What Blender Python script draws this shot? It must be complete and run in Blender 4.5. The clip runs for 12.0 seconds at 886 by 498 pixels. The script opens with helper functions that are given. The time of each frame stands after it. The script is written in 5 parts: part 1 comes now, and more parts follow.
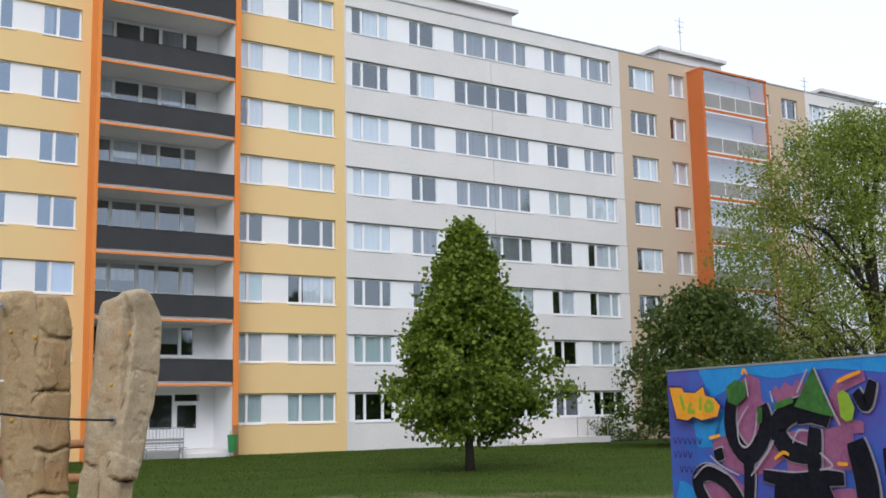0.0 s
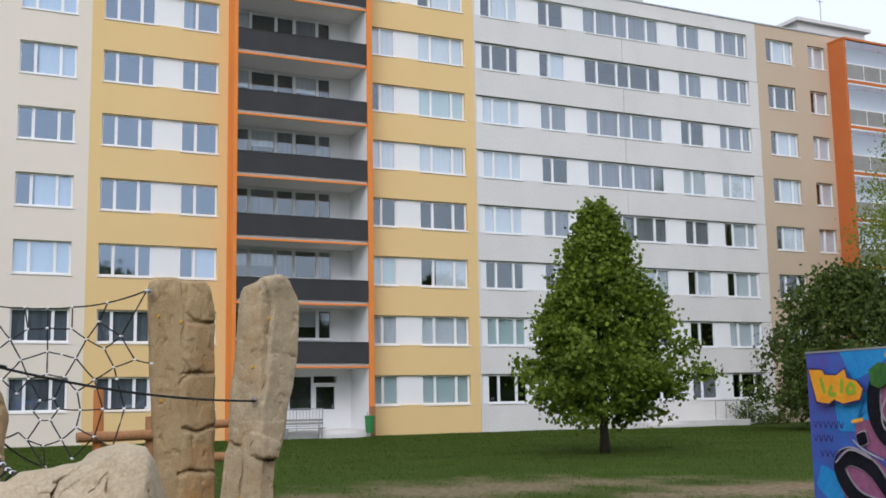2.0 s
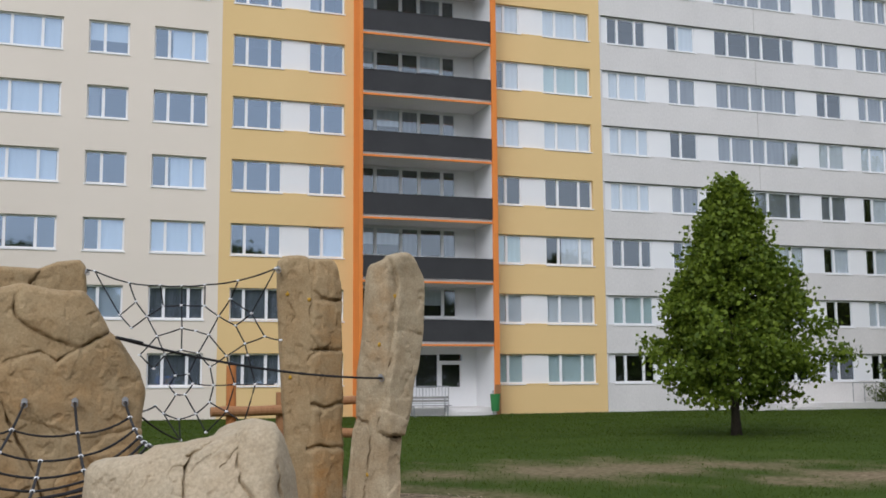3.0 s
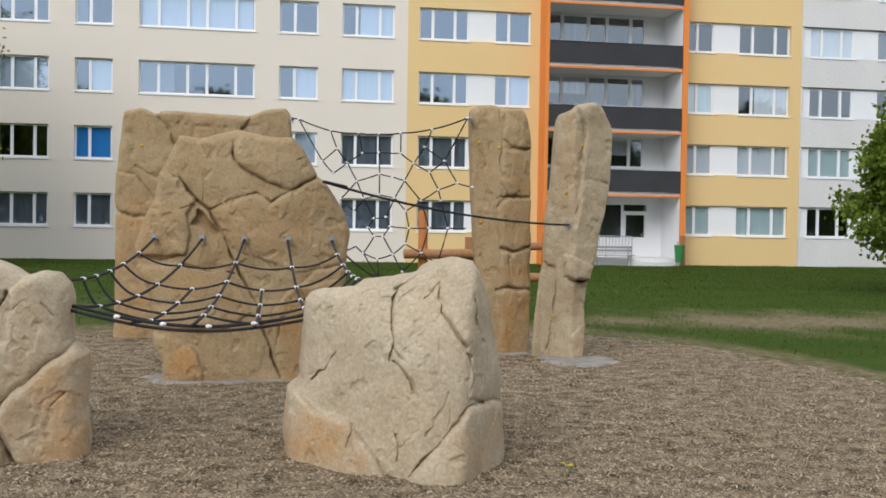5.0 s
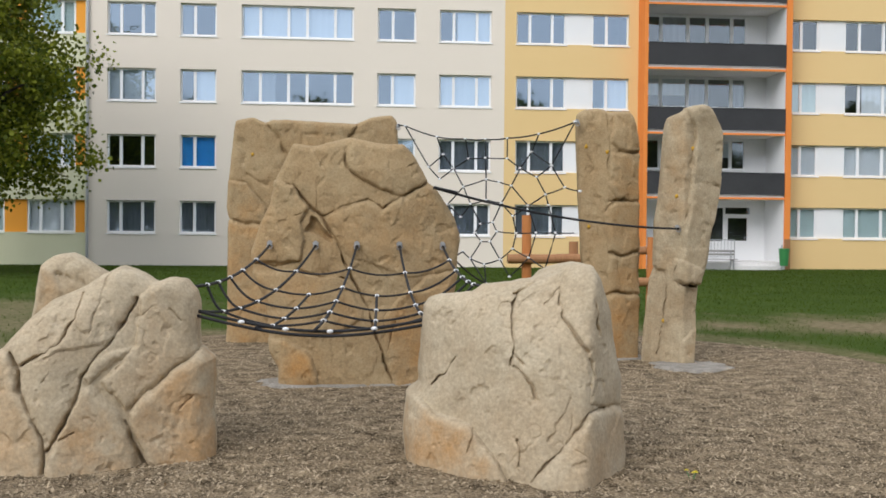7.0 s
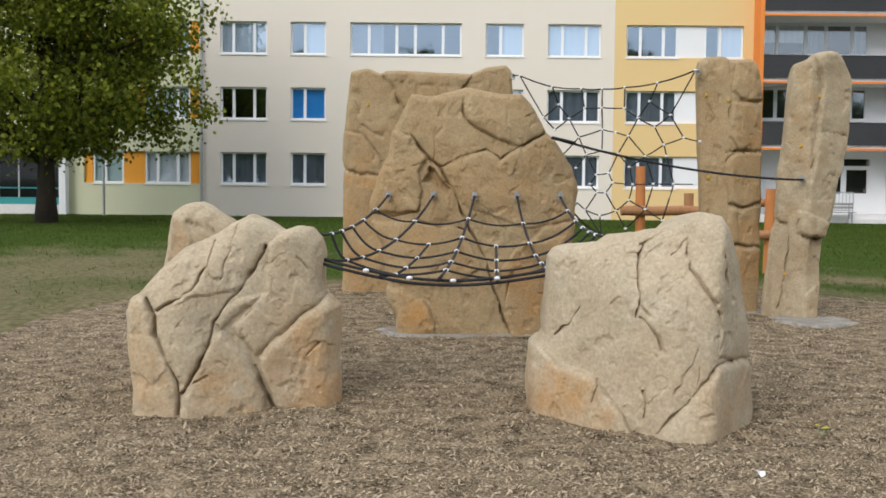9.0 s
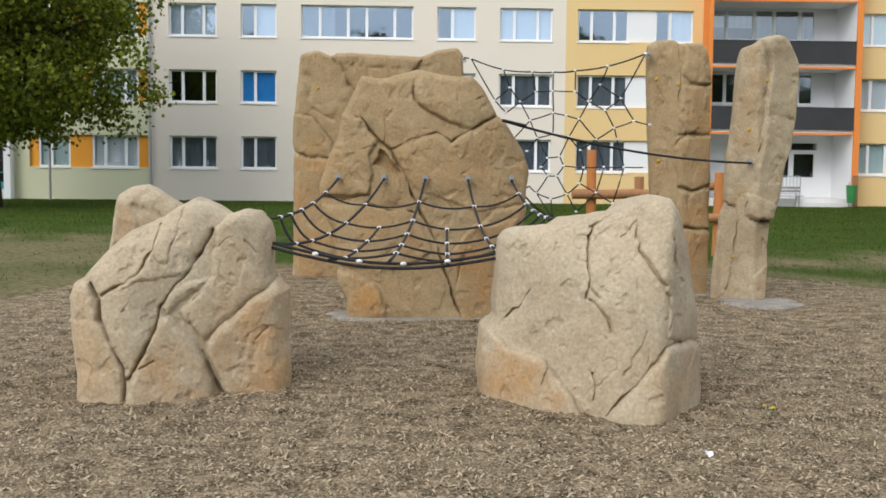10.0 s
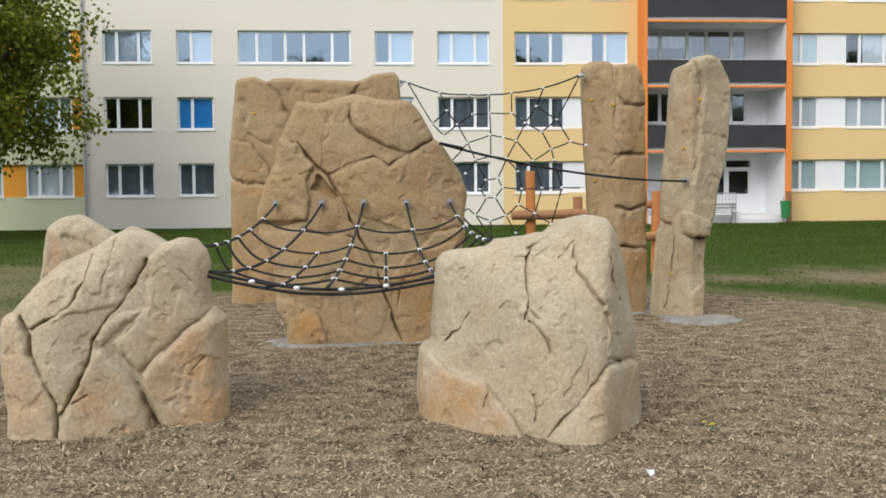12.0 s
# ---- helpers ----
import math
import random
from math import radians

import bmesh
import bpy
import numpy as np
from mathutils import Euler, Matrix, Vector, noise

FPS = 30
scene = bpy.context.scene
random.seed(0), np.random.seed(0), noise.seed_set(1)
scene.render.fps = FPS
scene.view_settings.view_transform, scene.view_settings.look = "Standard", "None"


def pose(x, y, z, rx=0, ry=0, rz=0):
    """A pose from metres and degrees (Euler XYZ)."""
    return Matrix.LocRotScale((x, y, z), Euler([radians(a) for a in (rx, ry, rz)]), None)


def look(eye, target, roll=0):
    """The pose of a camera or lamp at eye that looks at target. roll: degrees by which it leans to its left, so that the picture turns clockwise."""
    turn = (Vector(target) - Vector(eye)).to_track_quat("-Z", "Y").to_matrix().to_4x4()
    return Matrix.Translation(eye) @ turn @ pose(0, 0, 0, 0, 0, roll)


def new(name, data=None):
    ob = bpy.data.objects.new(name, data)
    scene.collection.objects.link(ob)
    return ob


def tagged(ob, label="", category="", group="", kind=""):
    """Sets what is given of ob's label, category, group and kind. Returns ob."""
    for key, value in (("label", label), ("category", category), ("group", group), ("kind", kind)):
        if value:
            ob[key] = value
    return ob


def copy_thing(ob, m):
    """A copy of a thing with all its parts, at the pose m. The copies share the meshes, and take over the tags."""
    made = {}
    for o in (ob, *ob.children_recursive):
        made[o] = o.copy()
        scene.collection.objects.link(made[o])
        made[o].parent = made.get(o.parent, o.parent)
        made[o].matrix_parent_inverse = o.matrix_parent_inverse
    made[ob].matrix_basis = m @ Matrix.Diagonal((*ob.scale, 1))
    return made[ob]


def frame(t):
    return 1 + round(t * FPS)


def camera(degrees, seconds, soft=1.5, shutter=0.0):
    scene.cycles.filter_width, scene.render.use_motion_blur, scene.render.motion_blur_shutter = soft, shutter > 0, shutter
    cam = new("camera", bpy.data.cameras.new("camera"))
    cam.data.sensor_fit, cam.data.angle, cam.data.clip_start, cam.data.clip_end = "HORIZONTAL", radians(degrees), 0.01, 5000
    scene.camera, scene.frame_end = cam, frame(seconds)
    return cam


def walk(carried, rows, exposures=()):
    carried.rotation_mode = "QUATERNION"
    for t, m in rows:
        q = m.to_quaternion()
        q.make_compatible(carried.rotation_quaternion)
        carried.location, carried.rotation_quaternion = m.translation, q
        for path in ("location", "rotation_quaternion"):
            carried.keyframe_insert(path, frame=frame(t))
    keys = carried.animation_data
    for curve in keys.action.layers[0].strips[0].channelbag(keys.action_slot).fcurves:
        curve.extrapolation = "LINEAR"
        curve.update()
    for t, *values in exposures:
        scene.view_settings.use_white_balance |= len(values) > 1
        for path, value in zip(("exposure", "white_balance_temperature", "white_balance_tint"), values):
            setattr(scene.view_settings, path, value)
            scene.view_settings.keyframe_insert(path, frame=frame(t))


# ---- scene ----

cam = camera(44.4, 12.0, soft=1.7)
PATH = [
    (0, (-3.690, -46.660, 1.585), (-2.600, -45.010, 1.888), -1.2),
    (0.5, (-3.706, -46.645, 1.585), (-2.632, -44.983, 1.876), -1.1),
    (1, (-3.738, -46.719, 1.581), (-2.678, -45.048, 1.869), -1.3),
    (1.5, (-3.723, -46.721, 1.579), (-2.698, -45.027, 1.862), -1.4),
    (2, (-3.700, -46.729, 1.586), (-2.820, -44.955, 1.861), -1.0),
    (2.5, (-3.688, -46.688, 1.588), (-2.909, -44.865, 1.852), -0.8),
    (3, (-3.657, -46.601, 1.588), (-2.986, -44.732, 1.827), -0.4),
    (3.5, (-3.681, -46.603, 1.585), (-3.084, -44.706, 1.796), -0.2),
    (3.7, (-3.714, -46.643, 1.581), (-3.150, -44.730, 1.725), -0.1),
    (5.5, (-3.876, -47.082, 1.551), (-3.602, -45.102, 1.507), 1.0),
    (6, (-3.937, -47.077, 1.551), (-3.731, -45.088, 1.521), 0.6),
    (6.5, (-3.973, -47.048, 1.557), (-3.788, -45.057, 1.528), 0.5),
    (8.5, (-4.086, -46.988, 1.533), (-3.983, -44.993, 1.447), 0.9),
    (9, (-4.129, -47.006, 1.535), (-4.14, -45.01, 1.413), 0.6),
    (9.5, (-4.141, -47.014, 1.527), (-4.164, -45.02, 1.375), 0.8),
    (10, (-4.109, -46.962, 1.523), (-4.033, -44.969, 1.373), 0.6),
    (10.5, (-4.096, -46.933, 1.523), (-3.955, -44.943, 1.388), 0.0),
    (11, (-4.09, -46.935, 1.519), (-3.924, -44.946, 1.383), -0.2),
    (11.5, (-4.082, -46.936, 1.521), (-3.918, -44.947, 1.384), -0.3),
    (12, (-4.074, -46.93, 1.528), (-3.893, -44.941, 1.42), -0.5),
]
walk(cam, [(t, look(eye, target, roll)) for t, eye, target, roll in PATH],
     exposures=[(0, 0.30, 6150, 13), (1.5, 0.26, 6150, 13), (3.0, 0.06, 6200, 13), (3.7, 0.18, 6250, 12), (5.5, 0.37, 6300, 11), (6.5, 0.39, 6350, 11),
                (9.5, 0.48, 6400, 10), (12, 0.51, 6380, 9)])

# ---- light: a bright overcast sky with a soft sun behind the clouds ----
SUN_ELEVATION, SUN_AZIMUTH = radians(35), radians(215)
world = bpy.data.worlds.new("overcast_sky")
scene.world = world
world.use_nodes = True
wn = world.node_tree.nodes
wl = world.node_tree.links
sky = wn.new("ShaderNodeTexSky")
sky.sky_type, sky.sun_disc = "NISHITA", False
sky.sun_elevation, sky.sun_rotation = SUN_ELEVATION, SUN_AZIMUTH
dim = wn.new("ShaderNodeVectorMath")
dim.operation = "SCALE"
dim.inputs["Scale"].default_value = 0.10
wl.new(sky.outputs["Color"], dim.inputs[0])
cloud = wn.new("ShaderNodeMix")
cloud.data_type = "RGBA"
cloud.inputs["Factor"].default_value = 0.82
wl.new(dim.outputs[0], cloud.inputs["A"])
cloud.inputs["B"].default_value = (0.95, 1.0, 1.08, 1)
wl.new(cloud.outputs["Result"], wn["Background"].inputs["Color"])
wn["Background"].inputs["Strength"].default_value = 1.0
sun_data = bpy.data.lights.new("sun", "SUN")
sun_data.energy, sun_data.angle, sun_data.color = 1.35, radians(35), (1.0, 0.97, 0.93)
sun = new("sun", sun_data)
sun.matrix_world = look((-28, -70, 34), (0, -30, 0))


# ---- materials ----
def mat(name, c1, c2, rough=0.8, big=0.6, fine=25.0, bump=0.15, metal=0.0, spec=0.3, mix=0.55, depth=0.01, island=0.0, stretch=(1, 1, 1)):
    """Two colours mixed by a broad and a fine noise, with a fine relief."""
    m = bpy.data.materials.new(name)
    m.use_nodes = True
    n, l = m.node_tree.nodes, m.node_tree.links
    bsdf = n["Principled BSDF"]
    bsdf.inputs["Roughness"].default_value = rough
    bsdf.inputs["Metallic"].default_value = metal
    bsdf.inputs["Specular IOR Level"].default_value = spec
    geo = n.new("ShaderNodeNewGeometry")
    mp = n.new("ShaderNodeMapping")
    mp.inputs["Scale"].default_value = stretch
    l.new(geo.outputs["Position"], mp.inputs["Vector"])
    a, b = n.new("ShaderNodeTexNoise"), n.new("ShaderNodeTexNoise")
    a.inputs["Scale"].default_value, b.inputs["Scale"].default_value = big, fine
    a.inputs["Detail"].default_value = b.inputs["Detail"].default_value = 5
    l.new(mp.outputs[0], a.inputs["Vector"])
    l.new(mp.outputs[0], b.inputs["Vector"])
    add = n.new("ShaderNodeMix")
    add.inputs["Factor"].default_value = mix
    l.new(a.outputs["Fac"], add.inputs["A"])
    l.new(b.outputs["Fac"], add.inputs["B"])
    value = add.outputs["Result"]
    if island:
        add2 = n.new("ShaderNodeMix")
        add2.inputs["Factor"].default_value = island
        l.new(value, add2.inputs["A"])
        l.new(geo.outputs["Random Per Island"], add2.inputs["B"])
        value = add2.outputs["Result"]
    ramp = n.new("ShaderNodeValToRGB")
    ramp.color_ramp.elements[0].position, ramp.color_ramp.elements[1].position = (0.3, 0.7) if not island else (0.15, 0.85)
    ramp.color_ramp.elements[0].color, ramp.color_ramp.elements[1].color = (*c1, 1), (*c2, 1)
    l.new(value, ramp.inputs["Fac"])
    l.new(ramp.outputs["Color"], bsdf.inputs["Base Color"])
    if bump:
        bp = n.new("ShaderNodeBump")
        bp.inputs["Strength"].default_value, bp.inputs["Distance"].default_value = bump, depth
        l.new(b.outputs["Fac"], bp.inputs["Height"])
        l.new(bp.outputs["Normal"], bsdf.inputs["Normal"])
    return m


def leaf_material(name, c1, c2):
    m = mat(name, c1, c2, 0.5, 0.4, 3.0, 0, island=0.6, spec=0.18)
    n, l = m.node_tree.nodes, m.node_tree.links
    ramp = [x for x in n if x.type == "VALTORGB"][0]
    tr, mx = n.new("ShaderNodeBsdfTranslucent"), n.new("ShaderNodeMixShader")
    mx.inputs["Fac"].default_value = 0.35
    l.new(ramp.outputs["Color"], tr.inputs["Color"])
    l.new(n["Principled BSDF"].outputs["BSDF"], mx.inputs[1])
    l.new(tr.outputs["BSDF"], mx.inputs[2])
    l.new(mx.outputs["Shader"], n["Material Output"].inputs["Surface"])
    return m


def glass_material(name, tint, gloss, sheen=(0.84, 0.93, 1.0)):
    """A window pane: clear, with a gloss that grows at grazing angles."""
    m = bpy.data.materials.new(name)
    m.use_nodes = True
    n, l = m.node_tree.nodes, m.node_tree.links
    n.remove(n["Principled BSDF"])
    clear, shine, mx, lw = n.new("ShaderNodeBsdfTransparent"), n.new("ShaderNodeBsdfGlossy"), n.new("ShaderNodeMixShader"), n.new("ShaderNodeLayerWeight")
    clear.inputs["Color"].default_value = (*tint, 1)
    shine.inputs["Roughness"].default_value = 0.03
    # Bluish gloss colour stands in for a bluer sky mirrored in the panes.
    shine.inputs["Color"].default_value = (*sheen, 1)
    power, scaled = n.new("ShaderNodeMath"), n.new("ShaderNodeMath")
    power.operation, scaled.operation = "POWER", "MULTIPLY_ADD"
    l.new(lw.outputs["Facing"], power.inputs[0])
    power.inputs[1].default_value = 4.0
    l.new(power.outputs[0], scaled.inputs[0])
    scaled.inputs[1].default_value, scaled.inputs[2].default_value = 1 - gloss, gloss
    l.new(scaled.outputs[0], mx.inputs["Fac"])
    l.new(clear.outputs[0], mx.inputs[1])
    l.new(shine.outputs[0], mx.inputs[2])
    l.new(mx.outputs[0], n["Material Output"].inputs["Surface"])
    return m


PLASTER_BEIGE = mat("beige_plaster", (0.72, 0.645, 0.55), (0.78, 0.70, 0.60), 0.9, 0.25, 60, 0.1)
PLASTER_TAN = mat("tan_plaster", (0.50, 0.385, 0.28), (0.57, 0.45, 0.33), 0.9, 0.25, 60, 0.1)
PLASTER_YELLOW = mat("yellow_plaster", (0.72, 0.51, 0.235), (0.78, 0.56, 0.27), 0.9, 0.25, 60, 0.1)
PLASTER_CREAM = mat("cream_plaster", (0.62, 0.62, 0.42), (0.70, 0.69, 0.48), 0.9, 0.25, 60, 0.1)
CONCRETE = mat("pale_concrete_panel", (0.60, 0.58, 0.56), (0.73, 0.705, 0.68), 0.9, 0.5, 14, 0.25, stretch=(1, 1, 0.5))
CONCRETE_DARK = mat("grey_concrete", (0.22, 0.21, 0.2), (0.36, 0.35, 0.33), 0.9, 0.8, 20, 0.3)
ORANGE = mat("orange_plaster", (0.72, 0.22, 0.045), (0.80, 0.27, 0.06), 0.85, 0.4, 40, 0.1)
RUST = mat("rust_orange_plaster", (0.50, 0.13, 0.035), (0.60, 0.18, 0.05), 0.85, 0.4, 40, 0.1)
AMBER = mat("amber_panel", (0.80, 0.33, 0.04), (0.86, 0.38, 0.05), 0.8, 0.4, 40, 0.05)
WHITE = mat("white_paint", (0.76, 0.77, 0.78), (0.84, 0.84, 0.84), 0.6, 0.6, 30, 0.05)
FRAME_WHITE = mat("white_window_frame", (0.80, 0.81, 0.82), (0.86, 0.86, 0.86), 0.4, 1.5, 30, 0)
PANEL_DARK = mat("dark_balustrade_panel", (0.030, 0.030, 0.032), (0.050, 0.050, 0.052), 0.7, 0.9, 30, 0.1)
# Near-black colour puts the shade of unlit rooms into their surfaces.
DARK_ROOM = mat("dark_room_shade", (0.05, 0.048, 0.045), (0.08, 0.075, 0.07), 0.9, 0.4, 5, 0)
CURTAIN_WHITE = mat("white_net_curtain", (0.66, 0.67, 0.68), (0.76, 0.76, 0.76), 0.9, 0.8, 8, 0, stretch=(6, 1, 0.3))
CURTAIN_GREY = mat("grey_curtain", (0.10, 0.10, 0.11), (0.34, 0.34, 0.35), 0.9, 0.8, 8, 0, stretch=(6, 1, 0.3))
CURTAIN_BLUE = mat("blue_blind", (0.05, 0.40, 0.86), (0.07, 0.45, 0.90), 0.8, 0.8, 8, 0)
CURTAIN_MINT = mat("pale_green_blind", (0.50, 0.60, 0.57), (0.58, 0.67, 0.64), 0.8, 0.8, 8, 0)
GLASS = glass_material("window_glass", (0.88, 0.93, 0.97), 0.21)
# Stronger blue sheen: a painted reflection of blue sky the overcast world lacks.
GLASS_SKY_SHEEN = glass_material("sky_sheen_glass", (0.82, 0.90, 0.97), 0.34, (0.68, 0.83, 1.0))
# Dark tint adds the shade of the deep entrance to the panes.
GLASS_DIM = glass_material("dim_entrance_glass", (0.4, 0.43, 0.45), 0.02)
GLASS_BALCONY = glass_material("balcony_glass", (0.9, 0.93, 0.95), 0.3)
ROOFING = mat("roof_felt", (0.07, 0.07, 0.07), (0.13, 0.13, 0.12), 0.9, 0.5, 20, 0.2)
METAL = mat("galvanised_steel", (0.35, 0.36, 0.37), (0.5, 0.5, 0.5), 0.45, 2, 40, 0.05, metal=0.8)
DULL_STEEL = mat("dull_steel", (0.30, 0.30, 0.30), (0.45, 0.45, 0.45), 0.5, 4, 60, 0.05, metal=0.7)
TEAL = mat("teal_painted_metal", (0.03, 0.25, 0.26), (0.05, 0.32, 0.32), 0.5, 1, 20, 0.05)
BIN_GREEN = mat("green_plastic", (0.03, 0.17, 0.05), (0.05, 0.24, 0.07), 0.5, 2, 20, 0.05)
BARK = mat("dark_bark", (0.022, 0.017, 0.012), (0.06, 0.048, 0.036), 0.95, 2, 30, 0.8, depth=0.02, stretch=(1, 1, 0.3))
LEAF_DEEP = leaf_material("deep_green_leaf", (0.052, 0.092, 0.009), (0.21, 0.28, 0.032))
LEAF_DARK = leaf_material("dark_green_leaf", (0.036, 0.060, 0.012), (0.13, 0.17, 0.038))
LEAF_GOLD = leaf_material("yellow_green_leaf", (0.034, 0.062, 0.006), (0.27, 0.29, 0.028))
LEAF_LIGHT = leaf_material("spring_green_leaf", (0.12, 0.165, 0.022), (0.29, 0.34, 0.06))
WOOD = mat("peeled_log_wood", (0.27, 0.12, 0.05), (0.42, 0.22, 0.10), 0.7, 3, 30, 0.3, stretch=(1, 1, 0.15))
WOOD_ORANGE = mat("orange_stained_post", (0.42, 0.15, 0.04), (0.55, 0.22, 0.07), 0.7, 3, 30, 0.3, stretch=(1, 1, 0.15))
ROPE = mat("black_rope", (0.012, 0.012, 0.013), (0.03, 0.03, 0.032), 0.75, 10, 300, 0.5, depth=0.002)
CLAMP = mat("white_rope_clamp", (0.72, 0.72, 0.72), (0.82, 0.82, 0.82), 0.4, 10, 60, 0.0)
HOLD = mat("yellow_hold", (0.42, 0.24, 0.02), (0.55, 0.32, 0.03), 0.6, 10, 60, 0.0)


# ---- helpers for building ----
def box(bm, x0, x1, y0, y1, z0, z1):
    v = [bm.verts.new(p) for p in ((x0, y0, z0), (x1, y0, z0), (x1, y1, z0), (x0, y1, z0), (x0, y0, z1), (x1, y0, z1), (x1, y1, z1), (x0, y1, z1))]
    for q in ((0, 3, 2, 1), (4, 5, 6, 7), (0, 1, 5, 4), (1, 2, 6, 5), (2, 3, 7, 6), (3, 0, 4, 7)):
        bm.faces.new([v[i] for i in q])


def mesh_of(name, bm, material, smooth=False):
    me = bpy.data.meshes.new(name)
    bm.to_mesh(me)
    bm.free()
    me.materials.append(material)
    if smooth:
        me.shade_smooth()
    return me


def place(name, me, parent=None, loc=(0, 0, 0), label=""):
    ob = new(name, me)
    ob.parent = parent
    ob.location = loc
    return tagged(ob, label) if label else ob


def part(name, bm, material, parent=None, label="", loc=(0, 0, 0), smooth=False):
    return place(name, mesh_of(name, bm, material, smooth), parent, loc, label)


def thing(name, label, category, group="", kind="", loc=(0, 0, 0)):
    ob = new(name)
    ob.empty_display_size = 0.2
    ob.location = loc
    return tagged(ob, label, category, group, kind)


def sheet(x0, x1, y, z0, z1):
    bm = bmesh.new()
    bm.faces.new([bm.verts.new(p) for p in ((x0, y, z0), (x1, y, z0), (x1, y, z1), (x0, y, z1))])
    return bm


def boxes(*cells):
    bm = bmesh.new()
    for c in cells:
        box(bm, *c)
    return bm


def tube(bm, points, radii, sides=8):
    """A tapered round bar along points."""
    rings = []
    pts = [Vector(p) for p in points]
    for i, p in enumerate(pts):
        d = (pts[min(i + 1, len(pts) - 1)] - pts[max(i - 1, 0)]).normalized()
        a = d.orthogonal().normalized() if abs(d.z) > 0.95 else d.cross(Vector((0, 0, 1))).normalized()
        b = d.cross(a)
        r = radii if not hasattr(radii, "__len__") else radii[i]
        rings.append([bm.verts.new(p + r * (a * math.cos(k * 2 * math.pi / sides) + b * math.sin(k * 2 * math.pi / sides))) for k in range(sides)])
    for r0, r1 in zip(rings, rings[1:]):
        for k in range(sides):
            bm.faces.new((r0[k], r0[(k + 1) % sides], r1[(k + 1) % sides], r1[k]))
    bm.faces.new(rings[0][::-1])
    bm.faces.new(rings[-1])


def raw_mesh(name, verts, faces, material, smooth=False):
    """A mesh from numpy arrays: verts (n, 3), faces (m, k)."""
    me = bpy.data.meshes.new(name)
    m, k = faces.shape
    me.vertices.add(len(verts))
    me.vertices.foreach_set("co", np.ascontiguousarray(verts, dtype=np.float32).ravel())
    me.loops.add(m * k)
    me.loops.foreach_set("vertex_index", np.ascontiguousarray(faces, dtype=np.int32).ravel())
    me.polygons.add(m)
    me.polygons.foreach_set("loop_start", np.arange(0, m * k, k, dtype=np.int32))
    me.update(calc_edges=True)
    me.validate()
    me.materials.append(material)
    if smooth:
        me.shade_smooth()
    return me


# ---- ground ----
def patch(x, y, cx, cy, a, b, power=2.0):
    return (np.abs((x - cx) / a) ** power + np.abs((y - cy) / b) ** power) ** (1 / power)


PLAY = (-2.9, -39.6, 5.9, 9.4, 3.2)


def lumps(x, y):
    return 0.5 * np.sin(x * 1.7 + 1.3 * np.sin(y * 0.9)) + 0.35 * np.sin(y * 2.3 + 1.1 * np.sin(x * 1.4)) + 0.3 * np.sin(x * 4.1 + y * 3.3) + 0.2 * np.sin(x * 7.3 - y * 6.1)


def bare(x, y):
    """Worn places of the lawn, 0 to 1."""
    worn = np.zeros_like(x)
    for cx, cy, a, b, k in ((5.6, -29.2, 3.6, 1.9, 0.85), (9.6, -32.3, 2.6, 1.6, 1.0), (-10.9, -28.2, 3.6, 5.6, 0.62), (-9.5, -33.5, 2.0, 3.0, 0.6)):
        worn = np.maximum(worn, k * np.clip(1.35 - patch(x, y, cx, cy, a, b) + 0.22 * lumps(x, y) + 0.4 * lumps(x * 1.9 + 3, y * 0.9), 0, 1))
    rim = patch(x, y, *PLAY)
    return np.maximum(worn, 0.8 * np.clip(1 - np.abs(rim - 1.02) / 0.07 + 0.2 * lumps(x * 1.5, y * 1.5), 0, 1))


def ground_material():
    m = mat("lawn_soil", (0.030, 0.056, 0.009), (0.064, 0.094, 0.017), 1.0, 0.5, 30, 0.5, depth=0.03, spec=0.05)
    n, l = m.node_tree.nodes, m.node_tree.links
    ramp = [x for x in n if x.type == "VALTORGB"][0]
    at = n.new("ShaderNodeAttribute")
    at.attribute_name = "worn"
    soil, mx, ns, mul = n.new("ShaderNodeValToRGB"), n.new("ShaderNodeMix"), n.new("ShaderNodeTexNoise"), n.new("ShaderNodeMath")
    ns.inputs["Scale"].default_value, ns.inputs["Detail"].default_value = 9, 6
    geo = [x for x in n if x.type == "NEW_GEOMETRY"][0]
    l.new(geo.outputs["Position"], ns.inputs["Vector"])
    soil.color_ramp.elements[0].position, soil.color_ramp.elements[1].position = 0.35, 0.65
    soil.color_ramp.elements[0].color, soil.color_ramp.elements[1].color = (0.13, 0.095, 0.055, 1), (0.27, 0.21, 0.13, 1)
    l.new(ns.outputs["Fac"], soil.inputs["Fac"])
    mx.data_type = "RGBA"
    l.new(at.outputs["Fac"], mx.inputs["Factor"])
    l.new(ramp.outputs["Color"], mx.inputs["A"])
    l.new(soil.outputs["Color"], mx.inputs["B"])
    l.new(mx.outputs["Result"], n["Principled BSDF"].inputs["Base Color"])
    return m


